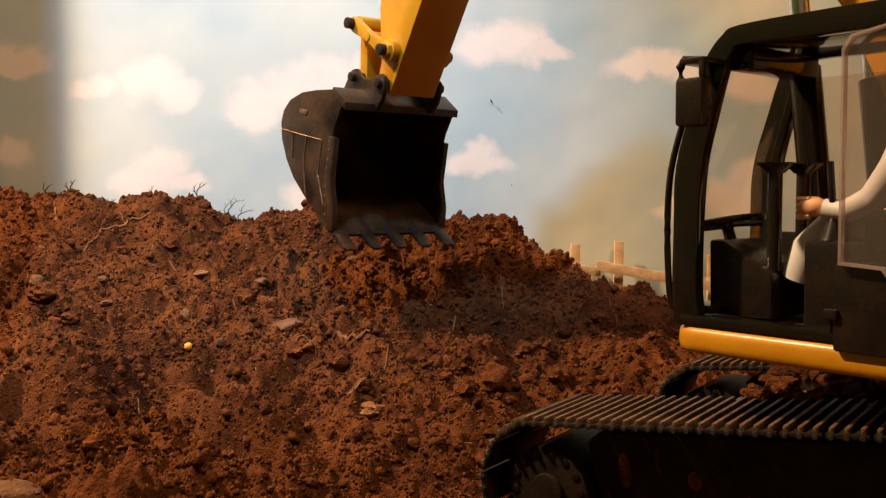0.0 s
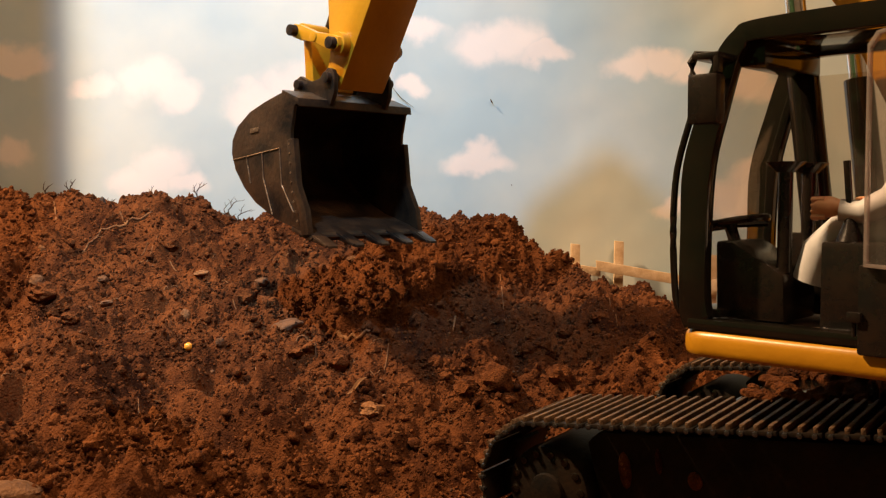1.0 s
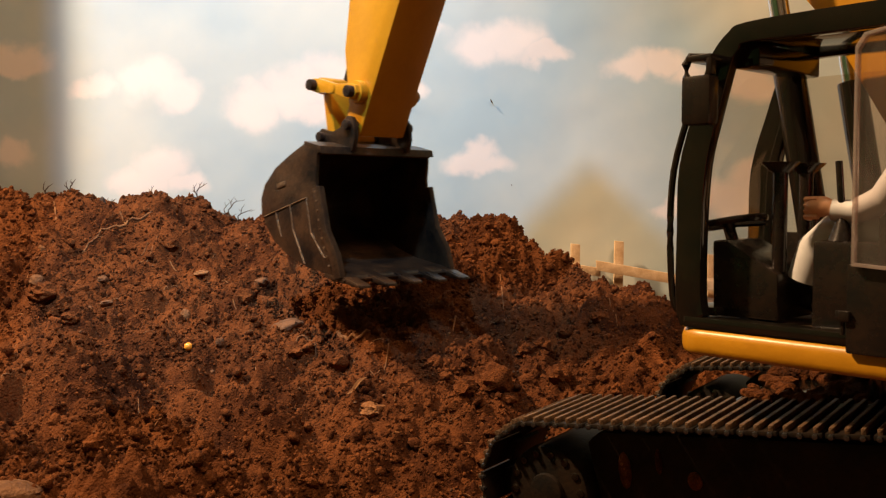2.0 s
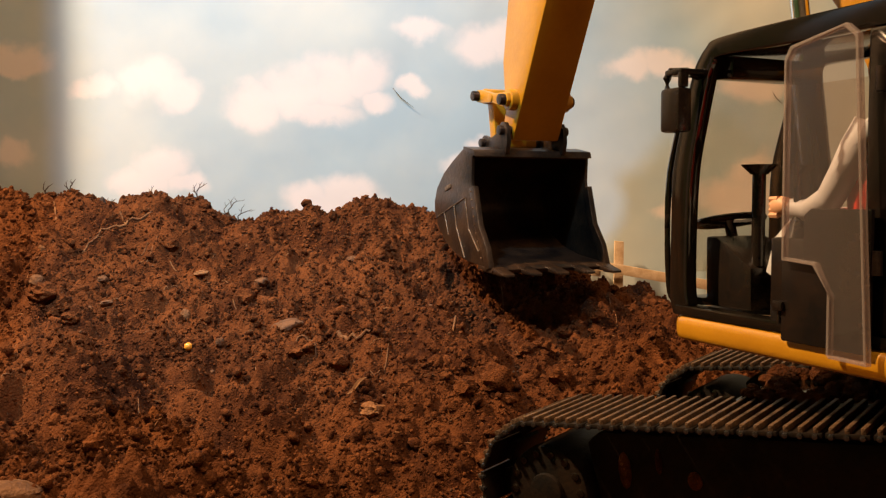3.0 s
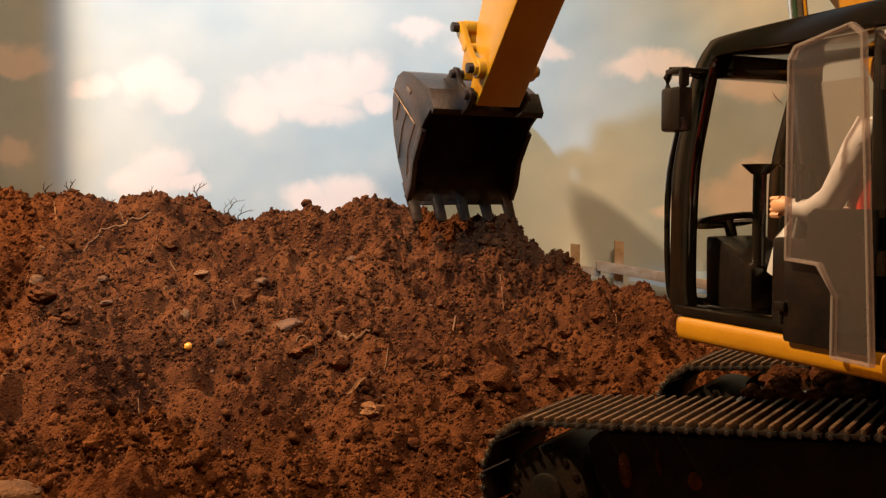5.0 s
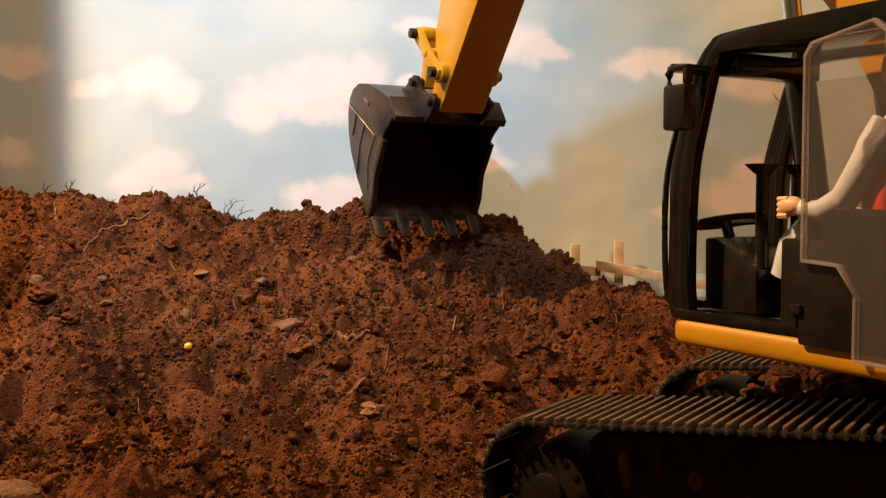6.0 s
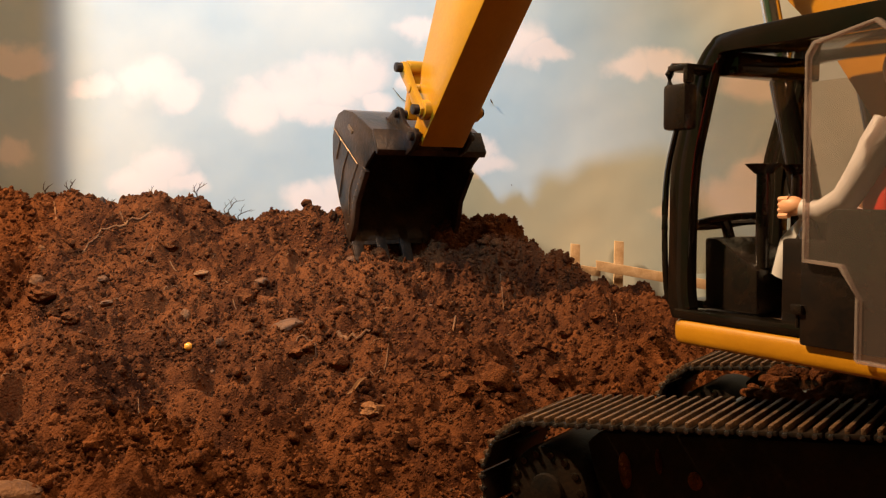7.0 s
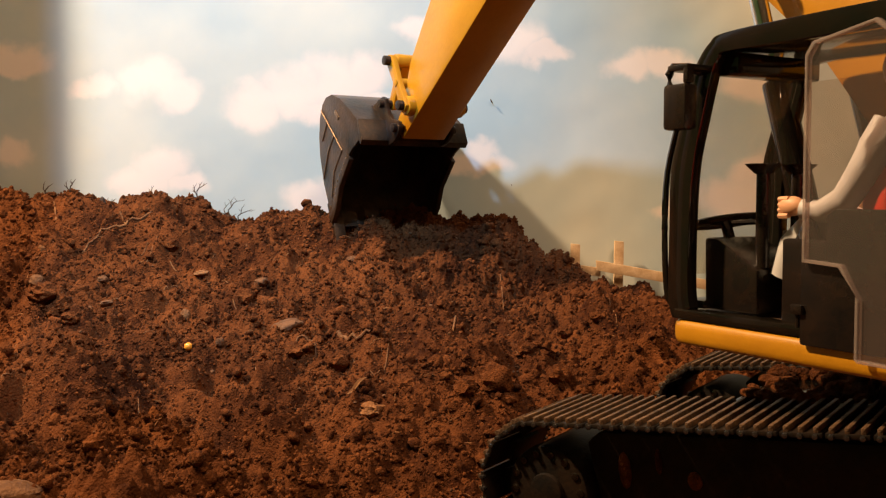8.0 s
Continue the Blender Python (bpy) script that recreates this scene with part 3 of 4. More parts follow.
def build_stick():
    """Stick: x along it from the bucket pin, z to its cab side."""
    bm = prism([(-0.010, -0.006), (-0.006, 0.0085), (0.215, 0.0085), (0.235, -0.012), (0.230, -0.068), (0.150, -0.0725), (0.050, -0.0415), (0.012, -0.0165), (-0.004, -0.013)], -0.024, 0.024, 0.0018)
    stick = part("stick", bm, YELLOW, excavator, "yellow box-section stick of the digging arm")
    part("bucket_pin", rod((0, -0.036, 0), (0, 0.036, 0), 0.0045, sides=14, bevel=0.0008), NUT, stick)
    for y in (0.0265, -0.0265):
        part("boss", rod((IDLER[0], y - 0.0045, IDLER[1]), (IDLER[0], y + 0.0045, IDLER[1]), 0.0095, sides=20, bevel=0.001), YELLOW, stick)
    part("idler_pin", rod((IDLER[0], -0.037, IDLER[1]), (IDLER[0], 0.040, IDLER[1]), 0.0050, sides=12, bevel=0.0008), NUT, stick)
    part("hose", tube([(0.055, 0.010, -0.039), (0.09, 0.012, -0.0550), (0.14, 0.012, -0.0715), (0.20, 0.010, -0.072)], [0.0030] * 4, 8), RUBBER, stick, "black hydraulic hose")
    part("hose_clamp", box(0.128, 0.140, 0.004, 0.020, -0.077, -0.060, 0.001), NUT, stick)
    return stick


def build_bucket():
    """Bucket: x from the stick pin to the link pin, z towards the cab; mouth at low x."""
    outer = [(0.0044, -0.0222), (0.0223, -0.0105), (0.0480, -0.0150), (0.0705, -0.0205), (0.0894, -0.0301), (0.0985, -0.0410), (0.1006, -0.0520), (0.0963, -0.0667), (0.0845, -0.0830), (0.0693, -0.0965), (0.0422, -0.1115), (0.0109, -0.1225), (-0.002, -0.1275)]
    inner = []
    for i, (x, z) in enumerate(outer):
        c = Vector((0.035, -0.065)) - Vector((x, z))
        c = c.normalized() * 0.0028
        inner.append((x + c.x, z + c.y))
    w = 0.0615
    bucket = part("bucket", strip(outer, inner, -w + 0.002, w - 0.002), STEEL, excavator, "wide blackened steel digging bucket with five teeth")
    face = [(0.0080, -0.0235), (0.0140, -0.0420), (0.0149, -0.0490), (0.0118, -0.0495), (0.0103, -0.0860), (0.0010, -0.1080), (-0.001, -0.1270)]
    for s in (1, -1):
        a, b = (w - 0.003, w) if s > 0 else (-w, -w + 0.003)
        plate = part("side_plate", prism(outer[:-1] + face[::-1], a, b, 0.0008), STEEL, bucket)
        edge = part("side_cutter", strip([(x - 0.0022, z) for x, z in face[3:]], [(x + 0.007, z) for x, z in face[3:]], a - 0.001, b + 0.0014, 0.0006), STEEL, bucket)
        for k in range(9):
            t = k / 8
            part("rivet", rod((0.0155 - 0.012 * max(0, t - 0.55), s * (w + 0.0012), -0.053 - 0.062 * t), (0.0155 - 0.012 * max(0, t - 0.55), s * (w + 0.0020), -0.053 - 0.062 * t), 0.0009, sides=8), BARE, edge)
        y = s * (w + 0.0004)
        for line in ([(0.030, -0.055), (0.098, -0.058)], [(0.030, -0.055), (0.030, -0.085), (0.016, -0.108)], [(0.055, -0.056), (0.055, -0.078), (0.045, -0.108)], [(0.078, -0.057), (0.074, -0.080)]):
            part("plate_seam", tube([(x, y, z) for x, z in line], [0.0006] * len(line), 5), BARE, plate)
        part("slot", box(0.058, 0.070, y - 0.0006, y + 0.0006, -0.0385, -0.0345, 0.0003), BARE, plate)
    part("cutting_edge", prism([(0.020, -0.1190), (0.021, -0.1225), (-0.004, -0.1318), (-0.006, -0.1290)], -w, w, 0.0008), STEEL, bucket)
    part("top_lip", prism([(0.002, -0.0245), (0.0025, -0.0180), (0.0235, -0.0085), (0.024, -0.012)], -w, w, 0.0008), STEEL, bucket)
    for k in range(5):
        y = -0.0545 + 0.02725 * k
        tooth = part("tooth", prism([(0.014, -0.1190), (0.013, -0.1270), (-0.0215, -0.1375), (-0.0215, -0.1355), (-0.004, -0.1265)], y - 0.0060, y + 0.0060, 0.0010), STEEL, bucket)
        part("tooth_tip", prism([(-0.008, -0.1275), (-0.008, -0.1345), (-0.0235, -0.1385), (-0.0235, -0.1365)], y - 0.0045, y + 0.0045, 0.0006), STEEL, tooth)
    for s in (1, -1):
        y = s * 0.0295
        part("ear", prism([(-0.0075, 0.0), (-0.0050, 0.0060), (0.0, 0.0082), (0.006, 0.0055), (0.012, 0.0012), (0.022, 0.0005), (0.030, 0.0030), (0.037, 0.0072), (0.043, 0.0052), (0.0460, 0.0), (0.052, -0.0130), (0.058, -0.0170), (0.022, -0.0110), (0.0, -0.0225), (-0.006, -0.012)], y - 0.0022, y + 0.0022, 0.0008), STEEL, bucket)
    part("link_pin", rod((L_EAR, -0.036, 0), (L_EAR, 0.036, 0), 0.0042, sides=12, bevel=0.0008), NUT, bucket)
    return bucket


def build_idler():
    """Tipping levers: x from the stick pivot to the cylinder joint."""
    outline = [(-0.007, 0.0), (-0.004, 0.006), (0.004, 0.0062), (0.024, 0.0042), (0.048, 0.0060), (0.056, 0.0055), (0.060, 0.0), (0.056, -0.0055), (0.048, -0.006), (0.024, -0.0042), (0.004, -0.0062), (-0.004, -0.006)]
    idler = part("tipping_lever", prism(outline, 0.0285, 0.0345, 0.0010), YELLOW, excavator)
    part("second_lever", prism(outline, -0.0345, -0.0285, 0.0010), YELLOW, idler)
    part("joint_pin", rod((L_IDLER, -0.040, 0), (L_IDLER, 0.0405, 0), 0.0048, sides=12, bevel=0.0008), NUT, idler)
    part("spacer", rod((L_IDLER, -0.028, 0), (L_IDLER, 0.028, 0), 0.0072, sides=18, bevel=0.0006), YELLOW, idler)
    part("lever_bolt", rod((0.027, -0.036, 0), (0.027, 0.0355, 0), 0.0044, sides=12, bevel=0.0008), YELLOW, idler)
    return idler


def build_link():
    bm = prism([(-0.006, 0.0), (-0.004, 0.0055), (0.049, 0.0055), (0.051, 0.0), (0.049, -0.0055), (-0.004, -0.0055)], -0.022, 0.022, 0.0015)
    return part("bucket_link", bm, YELLOW, excavator)


def build_boom():
    """Boom: x from its foot pin to the stick pin; bent upwards."""
    low = [(-0.012, -0.012), (0.05, 0.005), (0.12, 0.040), (0.18, 0.058), (0.24, 0.056), (0.32, 0.036), (0.40, 0.006), (0.445, -0.016)]
    top = [(-0.012, 0.014), (0.04, 0.044), (0.11, 0.084), (0.18, 0.106), (0.24, 0.104), (0.32, 0.078), (0.40, 0.040), (0.450, 0.016)]
    boom = part("boom", strip(top, low, -0.021, 0.021, 0.003), YELLOW, excavator, "yellow bent boom of the digging arm")
    part("foot_pin", rod((0, -0.034, 0), (0, 0.034, 0), 0.007, sides=16), NUT, boom)
    part("head_pin", rod((BOOM_LEN, -0.032, 0), (BOOM_LEN, 0.032, 0), 0.010, sides=16), NUT, boom)
    part("cylinder_pin", rod((0.168, -0.044, 0.070), (0.168, 0.044, 0.070), 0.006, sides=14), NUT, boom)
    part("hose", tube([(0.02, 0.0, 0.040), (0.11, 0.006, 0.092), (0.18, 0.006, 0.112), (0.26, 0.006, 0.106), (0.36, 0.004, 0.066)], [0.0035] * 5, 8), RUBBER, boom)
    return boom


def build_cylinders():
    made = []
    for s in (1, -1):
        barrel = part("boom_cylinder", rod((0, 0, 0), (0.125, 0, 0), 0.0080, sides=18, bevel=0.001), BLACK, excavator, "black hydraulic cylinder")
        piston = part("boom_piston", rod((-0.14, 0, 0), (0, 0, 0), 0.0050, sides=16), CHROME, excavator, "chrome piston rod")
        made.append((barrel, piston, s * 0.038))
    barrel = part("bucket_cylinder", rod((0, 0, 0), (0.10, 0, 0), 0.0085, sides=18, bevel=0.001), YELLOW, excavator)
    piston = part("bucket_piston", rod((0, 0, 0), (0.09, 0, 0), 0.0042, sides=14), NUT, excavator, "dark piston rod")
    made.append((barrel, piston, None))
    return made


# the undercarriage's axes: ahead, aside (away from the machine's left) and the near track's front top corner
AHEAD, ASIDE = Vector((-0.7912, 0.6006, -0.1149)), Vector((0.6044, 0.7962, 0.0262))
CORNER = Vector((0.0486, 0.4940, 0.0475))


def build_track(aside, back=0.0):
    """One crawler: frame, wheels and a belt of shoes with raised bars. x ahead, y to the machine's left."""
    ahead, behind, r = 0.200, -0.150, 0.038
    top = CORNER + ASIDE * aside - AHEAD * back - Vector((AXIS_X, AXIS_Y, 0))
    x_axis = AHEAD.normalized()
    y_axis = -(ASIDE - x_axis * ASIDE.dot(x_axis)).normalized()
    z_axis = x_axis.cross(y_axis)
    base = Matrix((x_axis, y_axis, z_axis)).transposed().to_4x4()
    base.translation = top - x_axis * ahead - z_axis * 0.0832
    bm = prism([(ahead - 0.030, 0.012), (ahead - 0.022, 0.068), (ahead - 0.030, 0.0735), (behind + 0.03, 0.0735), (behind + 0.02, 0.012)], -0.017, 0.017, 0.003)
    track = part("crawler_track", bm, RUBBER, excavator, "black crawler track caked with soil")
    track.matrix_local = base
    w = 0.0325
    for x in (ahead, behind):
        sprocket = part("sprocket", rod((x, -0.026, 0.042), (x, 0.026, 0.042), 0.0245, sides=32, bevel=0.002), RUBBER, track)
        part("hub", rod((x, -0.029, 0.042), (x, 0.029, 0.042), 0.010, sides=24, bevel=0.002), RUBBER, sprocket)
        for k in range(14):
            a = math.tau * k / 14
            part("hub_bolt", rod((x + 0.0205 * math.cos(a), -0.0268, 0.042 + 0.0205 * math.sin(a)), (x + 0.0205 * math.cos(a), 0.0268, 0.042 + 0.0205 * math.sin(a)), 0.0023, sides=10, bevel=0.0007), BLACK, sprocket)
    for k in range(6):
        x = behind + 0.06 + k * 0.052
        part("road_wheel", rod((x, -0.022, 0.022), (x, 0.022, 0.022), 0.013, sides=20, bevel=0.002), BLACK, track)
    dirt = random.Random(5)
    for k in range(14):
        x, z = ahead - 0.045 - k * 0.021 + dirt.uniform(-0.006, 0.006), dirt.uniform(0.030, 0.062)
        part("soil_streak", ball((x, 0.0172, z), 0.006, scale=(dirt.uniform(0.3, 0.7), 0.35, dirt.uniform(0.7, 1.7)), level=2), CLOD, track, "smear of dried brown soil")
    # the belt's line
    line = []
    straight = ahead - behind
    pitch = 0.0198
    total = 2 * straight + 2 * math.pi * r
    count = round(total / pitch)
    def on_belt(s):
        s %= total
        if s < straight:
            return behind + s, 0.042 + r, 0.0
        s -= straight
        if s < math.pi * r:
            a = s / r
            return ahead + r * math.sin(a), 0.042 + r * math.cos(a), a
        s -= math.pi * r
        if s < straight:
            return ahead - s, 0.042 - r, math.pi
        a = (s - straight) / r
        return behind - r * math.sin(a), 0.042 - r * math.cos(a), math.pi + a
    half = total / count / 2 - 0.0006
    plate = box(-half, half, -w, w, -0.0012, 0.0012, 0.0005)
    box(-half * 0.7, half * 0.7, -0.012, 0.012, -0.005, -0.001, 0.0005, plate)
    plain = len(plate.faces)
    for y in (-w, w):
        for x in (-pitch / 3, 0, pitch / 3):
            rod((x, y - 0.0018, -0.0002), (x, y + 0.0018, -0.0002), 0.0014, sides=8, bevel=0.0004, bm=plate)
    for f in list(plate.faces)[plain:]:
        f.material_index = 1
    shoe = part("track_shoe", plate, [RUBBER, PIN], track)
    bar = part("grouser_bar", box(-0.0011, 0.0011, -w + 0.0005, w - 0.0005, 0.0008, 0.0038, 0.0005), GROUSER, shoe)
    for k in range(count):
        x, z, a = on_belt((k + 0.5) * total / count)
        o = shoe if k == 0 else new("track_shoe", shoe.data)
        o.parent, o.matrix_local = track, pose(x, 0, z, 0, math.degrees(a), 0)
        for j in range(3):
            b2 = bar if k == 0 and j == 0 else new("grouser_bar", bar.data)
            b2.parent, b2.matrix_local = o, pose((j - 1) * total / count / 3, 0, 0)
    return track


near_track = build_track(0.0325)
build_track(0.2035, 0.026)
body = part("track_body", box(-0.10, 0.10, -0.072, 0.026, 0.012, 0.060, 0.006), BLACK, excavator, "black undercarriage body strewn with soil")
body.matrix_local = pose(-0.02, 0.0, 0, 0, 0, 142.8)

upper, cab_part, doll = build_upper(), build_cab(), build_doll()
stick, bucket, idler, link, boom = build_stick(), build_bucket(), build_idler(), build_link(), build_boom()
cylinders = build_cylinders()

# ---------------------------------------------------------------- fence


def fence():
    ob = tagged(new("little_fence"), "small rough fence of pale wooden sticks behind the heap", "fence")
    y = 1.056
    p = lambda px, py: ((px - 784) * y / 1640.6, 0.1682 + (344.3 - py) * y / 1640.6)
    ob.matrix_world = pose(0, y, 0)
    for px, top, tilt in ((1018, 433, 0.0), (1094, 428, 0.001), (1262, 452, -0.001)):
        x, z = p(px, top)
        part("post", prism([(x - 0.0052, 0.0), (x + 0.0052, 0.0), (x + 0.0055 + tilt, z), (x - 0.0048 + tilt, z + 0.0012)], -0.003, 0.003, 0.0006), WOOD, ob)
    for a, b, y0, thick in (((1053, 460), (1600, 556), -0.0078, 0.0115), ((985, 463), (1062, 474), -0.0032, 0.0100), ((1075, 526), (1600, 618), -0.0075, 0.0095)):
        (x0, z0), (x1, z1) = p(*a), p(*b)
        part("rail", prism([(x0, z0), (x1, z1), (x1, z1 - thick), (x0 + 0.001, z0 - thick)], y0 - 0.0040, y0, 0.0006), WOOD, ob)


fence()

# ---------------------------------------------------------------- things on the soil


def strand(name, points, r0, r1, mat, label):
    """A root or twig that follows the ground from point to point."""
    fine = []
    for (x0, y0), (x1, y1) in zip(points, points[1:]):
        for k in range(4):
            t = k / 4
            fine.append((x0 + (x1 - x0) * t + random.uniform(-1, 1) * r0 * 0.5, y0 + (y1 - y0) * t + random.uniform(-1, 1) * r0 * 0.5))
    fine.append(points[-1])
    n = len(fine)
    line = [(x, y, float(ground_z(x, y)) + r0 * 0.9) for x, y in fine]
    tagged(part(name, tube(line, [r0 + (r1 - r0) * k / (n - 1) for k in range(n)], 7), mat), label, name.replace("_", " "))


def lump(name, x, y, rx, rz, mat, label):
    """A stone or clod, uneven, half sunk in the ground."""
    rough = 1.0 if name == "soil_clod" else 0.6
    bm = bmesh.new()
    bmesh.ops.create_icosphere(bm, subdivisions=3, radius=1)
    seed = Vector((x * 91, y * 77, 3.1))
    for v in bm.verts:
        v.co *= 1 + rough * (0.40 * noise.noise(v.co * 1.4 + seed) + 0.30 * noise.noise(v.co * 3.2 + seed) + 0.12 * noise.noise(v.co * 8 + seed))
        v.co = Vector((v.co.x * rx, v.co.y * rx * 0.8, v.co.z * rz))
    for f in bm.faces:
        f.smooth = True
    ob = part(name, bm, mat)
    ob.matrix_world = pose(x, y, float(ground_z(x, y)) + rz * 0.15, random.uniform(-15, 15), random.uniform(-15, 15), random.uniform(-20, 20))
    tagged(ob, label, name.replace("_", " "))


strand("root", [(-0.305, 0.969), (-0.321, 0.969), (-0.334, 0.964), (-0.343, 0.957), (-0.350, 0.950), (-0.354, 0.939), (-0.362, 0.933)], 0.0013, 0.0009, ROOT, "dry pale-brown root lying on the soil")
strand("root", [(-0.339, 0.973), (-0.331, 0.966)], 0.0009, 0.0007, ROOT, "dry pale-brown root lying on the soil")
strand("root", [(-0.423, 1.010), (-0.400, 0.958)], 0.0010, 0.0007, ROOT, "dry pale-brown root lying on the soil")
strand("root", [(-0.090, 0.786), (-0.076, 0.773), (-0.061, 0.770)], 0.0019, 0.0014, ROOT, "dry pale-brown root lying on the soil")
strand("root", [(-0.132, 0.779), (-0.120, 0.781), (-0.109, 0.779), (-0.106, 0.769)], 0.0012, 0.0006, ROOT, "dry pale-brown root lying on the soil")
strand("root", [(-0.040, 0.777), (-0.046, 0.749), (-0.055, 0.737), (-0.062, 0.737)], 0.0006, 0.0005, ROOT, "dry pale-brown root lying on the soil")
strand("root", [(0.005, 0.790), (0.018, 0.827)], 0.0009, 0.0007, ROOT, "dry pale-brown root lying on the soil")
strand("root_fibre", [(-0.277, 0.938), (-0.263, 0.929)], 0.0007, 0.0005, ROOT, "thin pale root fibre lying on the soil")
strand("root_fibre", [(-0.302, 0.926), (-0.293, 0.952)], 0.0008, 0.0005, ROOT, "thin pale root fibre lying on the soil")
strand("root_fibre", [(-0.339, 0.703), (-0.333, 0.707), (-0.329, 0.721)], 0.0006, 0.0004, ROOT, "thin pale root fibre lying on the soil")
strand("root_fibre", [(-0.236, 0.710), (-0.216, 0.655), (-0.213, 0.669)], 0.0005, 0.0003, ROOT, "thin pale root fibre lying on the soil")
strand("root_fibre", [(-0.260, 0.623), (-0.211, 0.535)], 0.0005, 0.0003, ROOT, "thin pale root fibre lying on the soil")
strand("root_fibre", [(0.008, 0.846), (0.015, 0.863)], 0.0007, 0.0004, ROOT, "thin pale root fibre lying on the soil")
strand("root_fibre", [(-0.194, 0.853), (-0.190, 0.848)], 0.0007, 0.0004, ROOT, "thin pale root fibre lying on the soil")
strand("root_fibre", [(-0.261, 0.864), (-0.258, 0.865)], 0.0007, 0.0004, ROOT, "thin pale root fibre lying on the soil")
strand("root_fibre", [(-0.069, 0.883), (-0.059, 0.889)], 0.0007, 0.0004, ROOT, "thin pale root fibre lying on the soil")
strand("root_fibre", [(-0.049, 0.842), (-0.058, 0.841)], 0.0007, 0.0004, ROOT, "thin pale root fibre lying on the soil")
strand("root_fibre", [(-0.308, 0.945), (-0.302, 0.948)], 0.0008, 0.0005, ROOT, "thin pale root fibre lying on the soil")
strand("root_fibre", [(-0.059, 0.739), (-0.043, 0.730)], 0.0006, 0.0004, ROOT, "thin pale root fibre lying on the soil")
strand("root_fibre", [(0.153, 0.848), (0.154, 0.813)], 0.0007, 0.0004, ROOT, "thin pale root fibre lying on the soil")
strand("root_fibre", [(0.057, 0.921), (0.058, 0.883)], 0.0007, 0.0004, ROOT, "thin pale root fibre lying on the soil")
strand("root_fibre", [(-0.360, 0.748), (-0.355, 0.766)], 0.0006, 0.0004, ROOT, "thin pale root fibre lying on the soil")
lump("wood_chip", -0.233, 0.834, 0.0047, 0.0067, ROOT, "chip of pale wood lying on the soil")
lump("wood_chip", -0.388, 0.896, 0.0033, 0.0061, ROOT, "chip of pale wood lying on the soil")
lump("wood_chip", -0.239, 0.914, 0.0079, 0.0028, ROOT, "flat pale wood chip on the soil")
lump("wood_chip", -0.302, 0.827, 0.0063, 0.0031, STONE, "pale wood chip on the soil")
lump("stone", -0.138, 0.805, 0.0152, 0.0061, STONE, "grey-brown stone half sunk in the soil")
lump("stone", -0.371, 0.844, 0.0073, 0.0057, STONE, "grey-brown stone half sunk in the soil")
lump("stone", -0.091, 0.935, 0.0065, 0.0035, STONE, "grey-brown stone half sunk in the soil")
lump("stone", -0.318, 0.862, 0.0048, 0.0032, STONE, "grey-brown stone half sunk in the soil")
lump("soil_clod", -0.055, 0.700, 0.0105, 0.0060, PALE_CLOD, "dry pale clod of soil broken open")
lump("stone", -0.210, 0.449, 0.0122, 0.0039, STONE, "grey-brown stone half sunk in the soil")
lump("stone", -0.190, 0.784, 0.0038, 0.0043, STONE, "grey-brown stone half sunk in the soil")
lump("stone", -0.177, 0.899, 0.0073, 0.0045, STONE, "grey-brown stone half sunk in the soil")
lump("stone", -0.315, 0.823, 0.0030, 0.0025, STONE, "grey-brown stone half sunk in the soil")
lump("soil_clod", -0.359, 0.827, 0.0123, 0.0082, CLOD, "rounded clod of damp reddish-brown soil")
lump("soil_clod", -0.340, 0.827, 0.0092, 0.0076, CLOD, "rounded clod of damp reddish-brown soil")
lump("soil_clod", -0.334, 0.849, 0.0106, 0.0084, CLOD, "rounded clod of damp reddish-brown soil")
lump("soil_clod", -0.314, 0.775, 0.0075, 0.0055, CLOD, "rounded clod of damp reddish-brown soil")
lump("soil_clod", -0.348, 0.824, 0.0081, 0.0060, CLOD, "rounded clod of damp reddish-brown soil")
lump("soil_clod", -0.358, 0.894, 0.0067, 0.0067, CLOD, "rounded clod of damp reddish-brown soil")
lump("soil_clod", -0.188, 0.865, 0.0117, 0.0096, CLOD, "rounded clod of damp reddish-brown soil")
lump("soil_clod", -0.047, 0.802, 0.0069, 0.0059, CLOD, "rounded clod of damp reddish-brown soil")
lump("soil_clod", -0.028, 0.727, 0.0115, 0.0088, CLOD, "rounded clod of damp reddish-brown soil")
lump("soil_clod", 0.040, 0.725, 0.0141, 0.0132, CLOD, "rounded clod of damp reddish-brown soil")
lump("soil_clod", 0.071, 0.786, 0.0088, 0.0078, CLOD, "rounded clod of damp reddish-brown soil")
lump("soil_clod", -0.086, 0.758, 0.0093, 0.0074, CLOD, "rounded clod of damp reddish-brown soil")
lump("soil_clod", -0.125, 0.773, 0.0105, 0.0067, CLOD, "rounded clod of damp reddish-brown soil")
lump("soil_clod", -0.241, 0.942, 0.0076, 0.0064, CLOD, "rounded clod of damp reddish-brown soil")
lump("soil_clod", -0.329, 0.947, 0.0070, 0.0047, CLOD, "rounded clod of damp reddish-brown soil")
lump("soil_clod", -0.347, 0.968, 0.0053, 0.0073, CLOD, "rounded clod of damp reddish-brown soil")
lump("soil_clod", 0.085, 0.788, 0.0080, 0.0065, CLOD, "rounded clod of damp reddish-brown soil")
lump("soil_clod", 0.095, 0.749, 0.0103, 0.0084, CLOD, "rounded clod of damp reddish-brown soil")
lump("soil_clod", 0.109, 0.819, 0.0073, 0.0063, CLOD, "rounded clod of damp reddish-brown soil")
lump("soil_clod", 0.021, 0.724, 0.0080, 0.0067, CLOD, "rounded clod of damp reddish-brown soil")
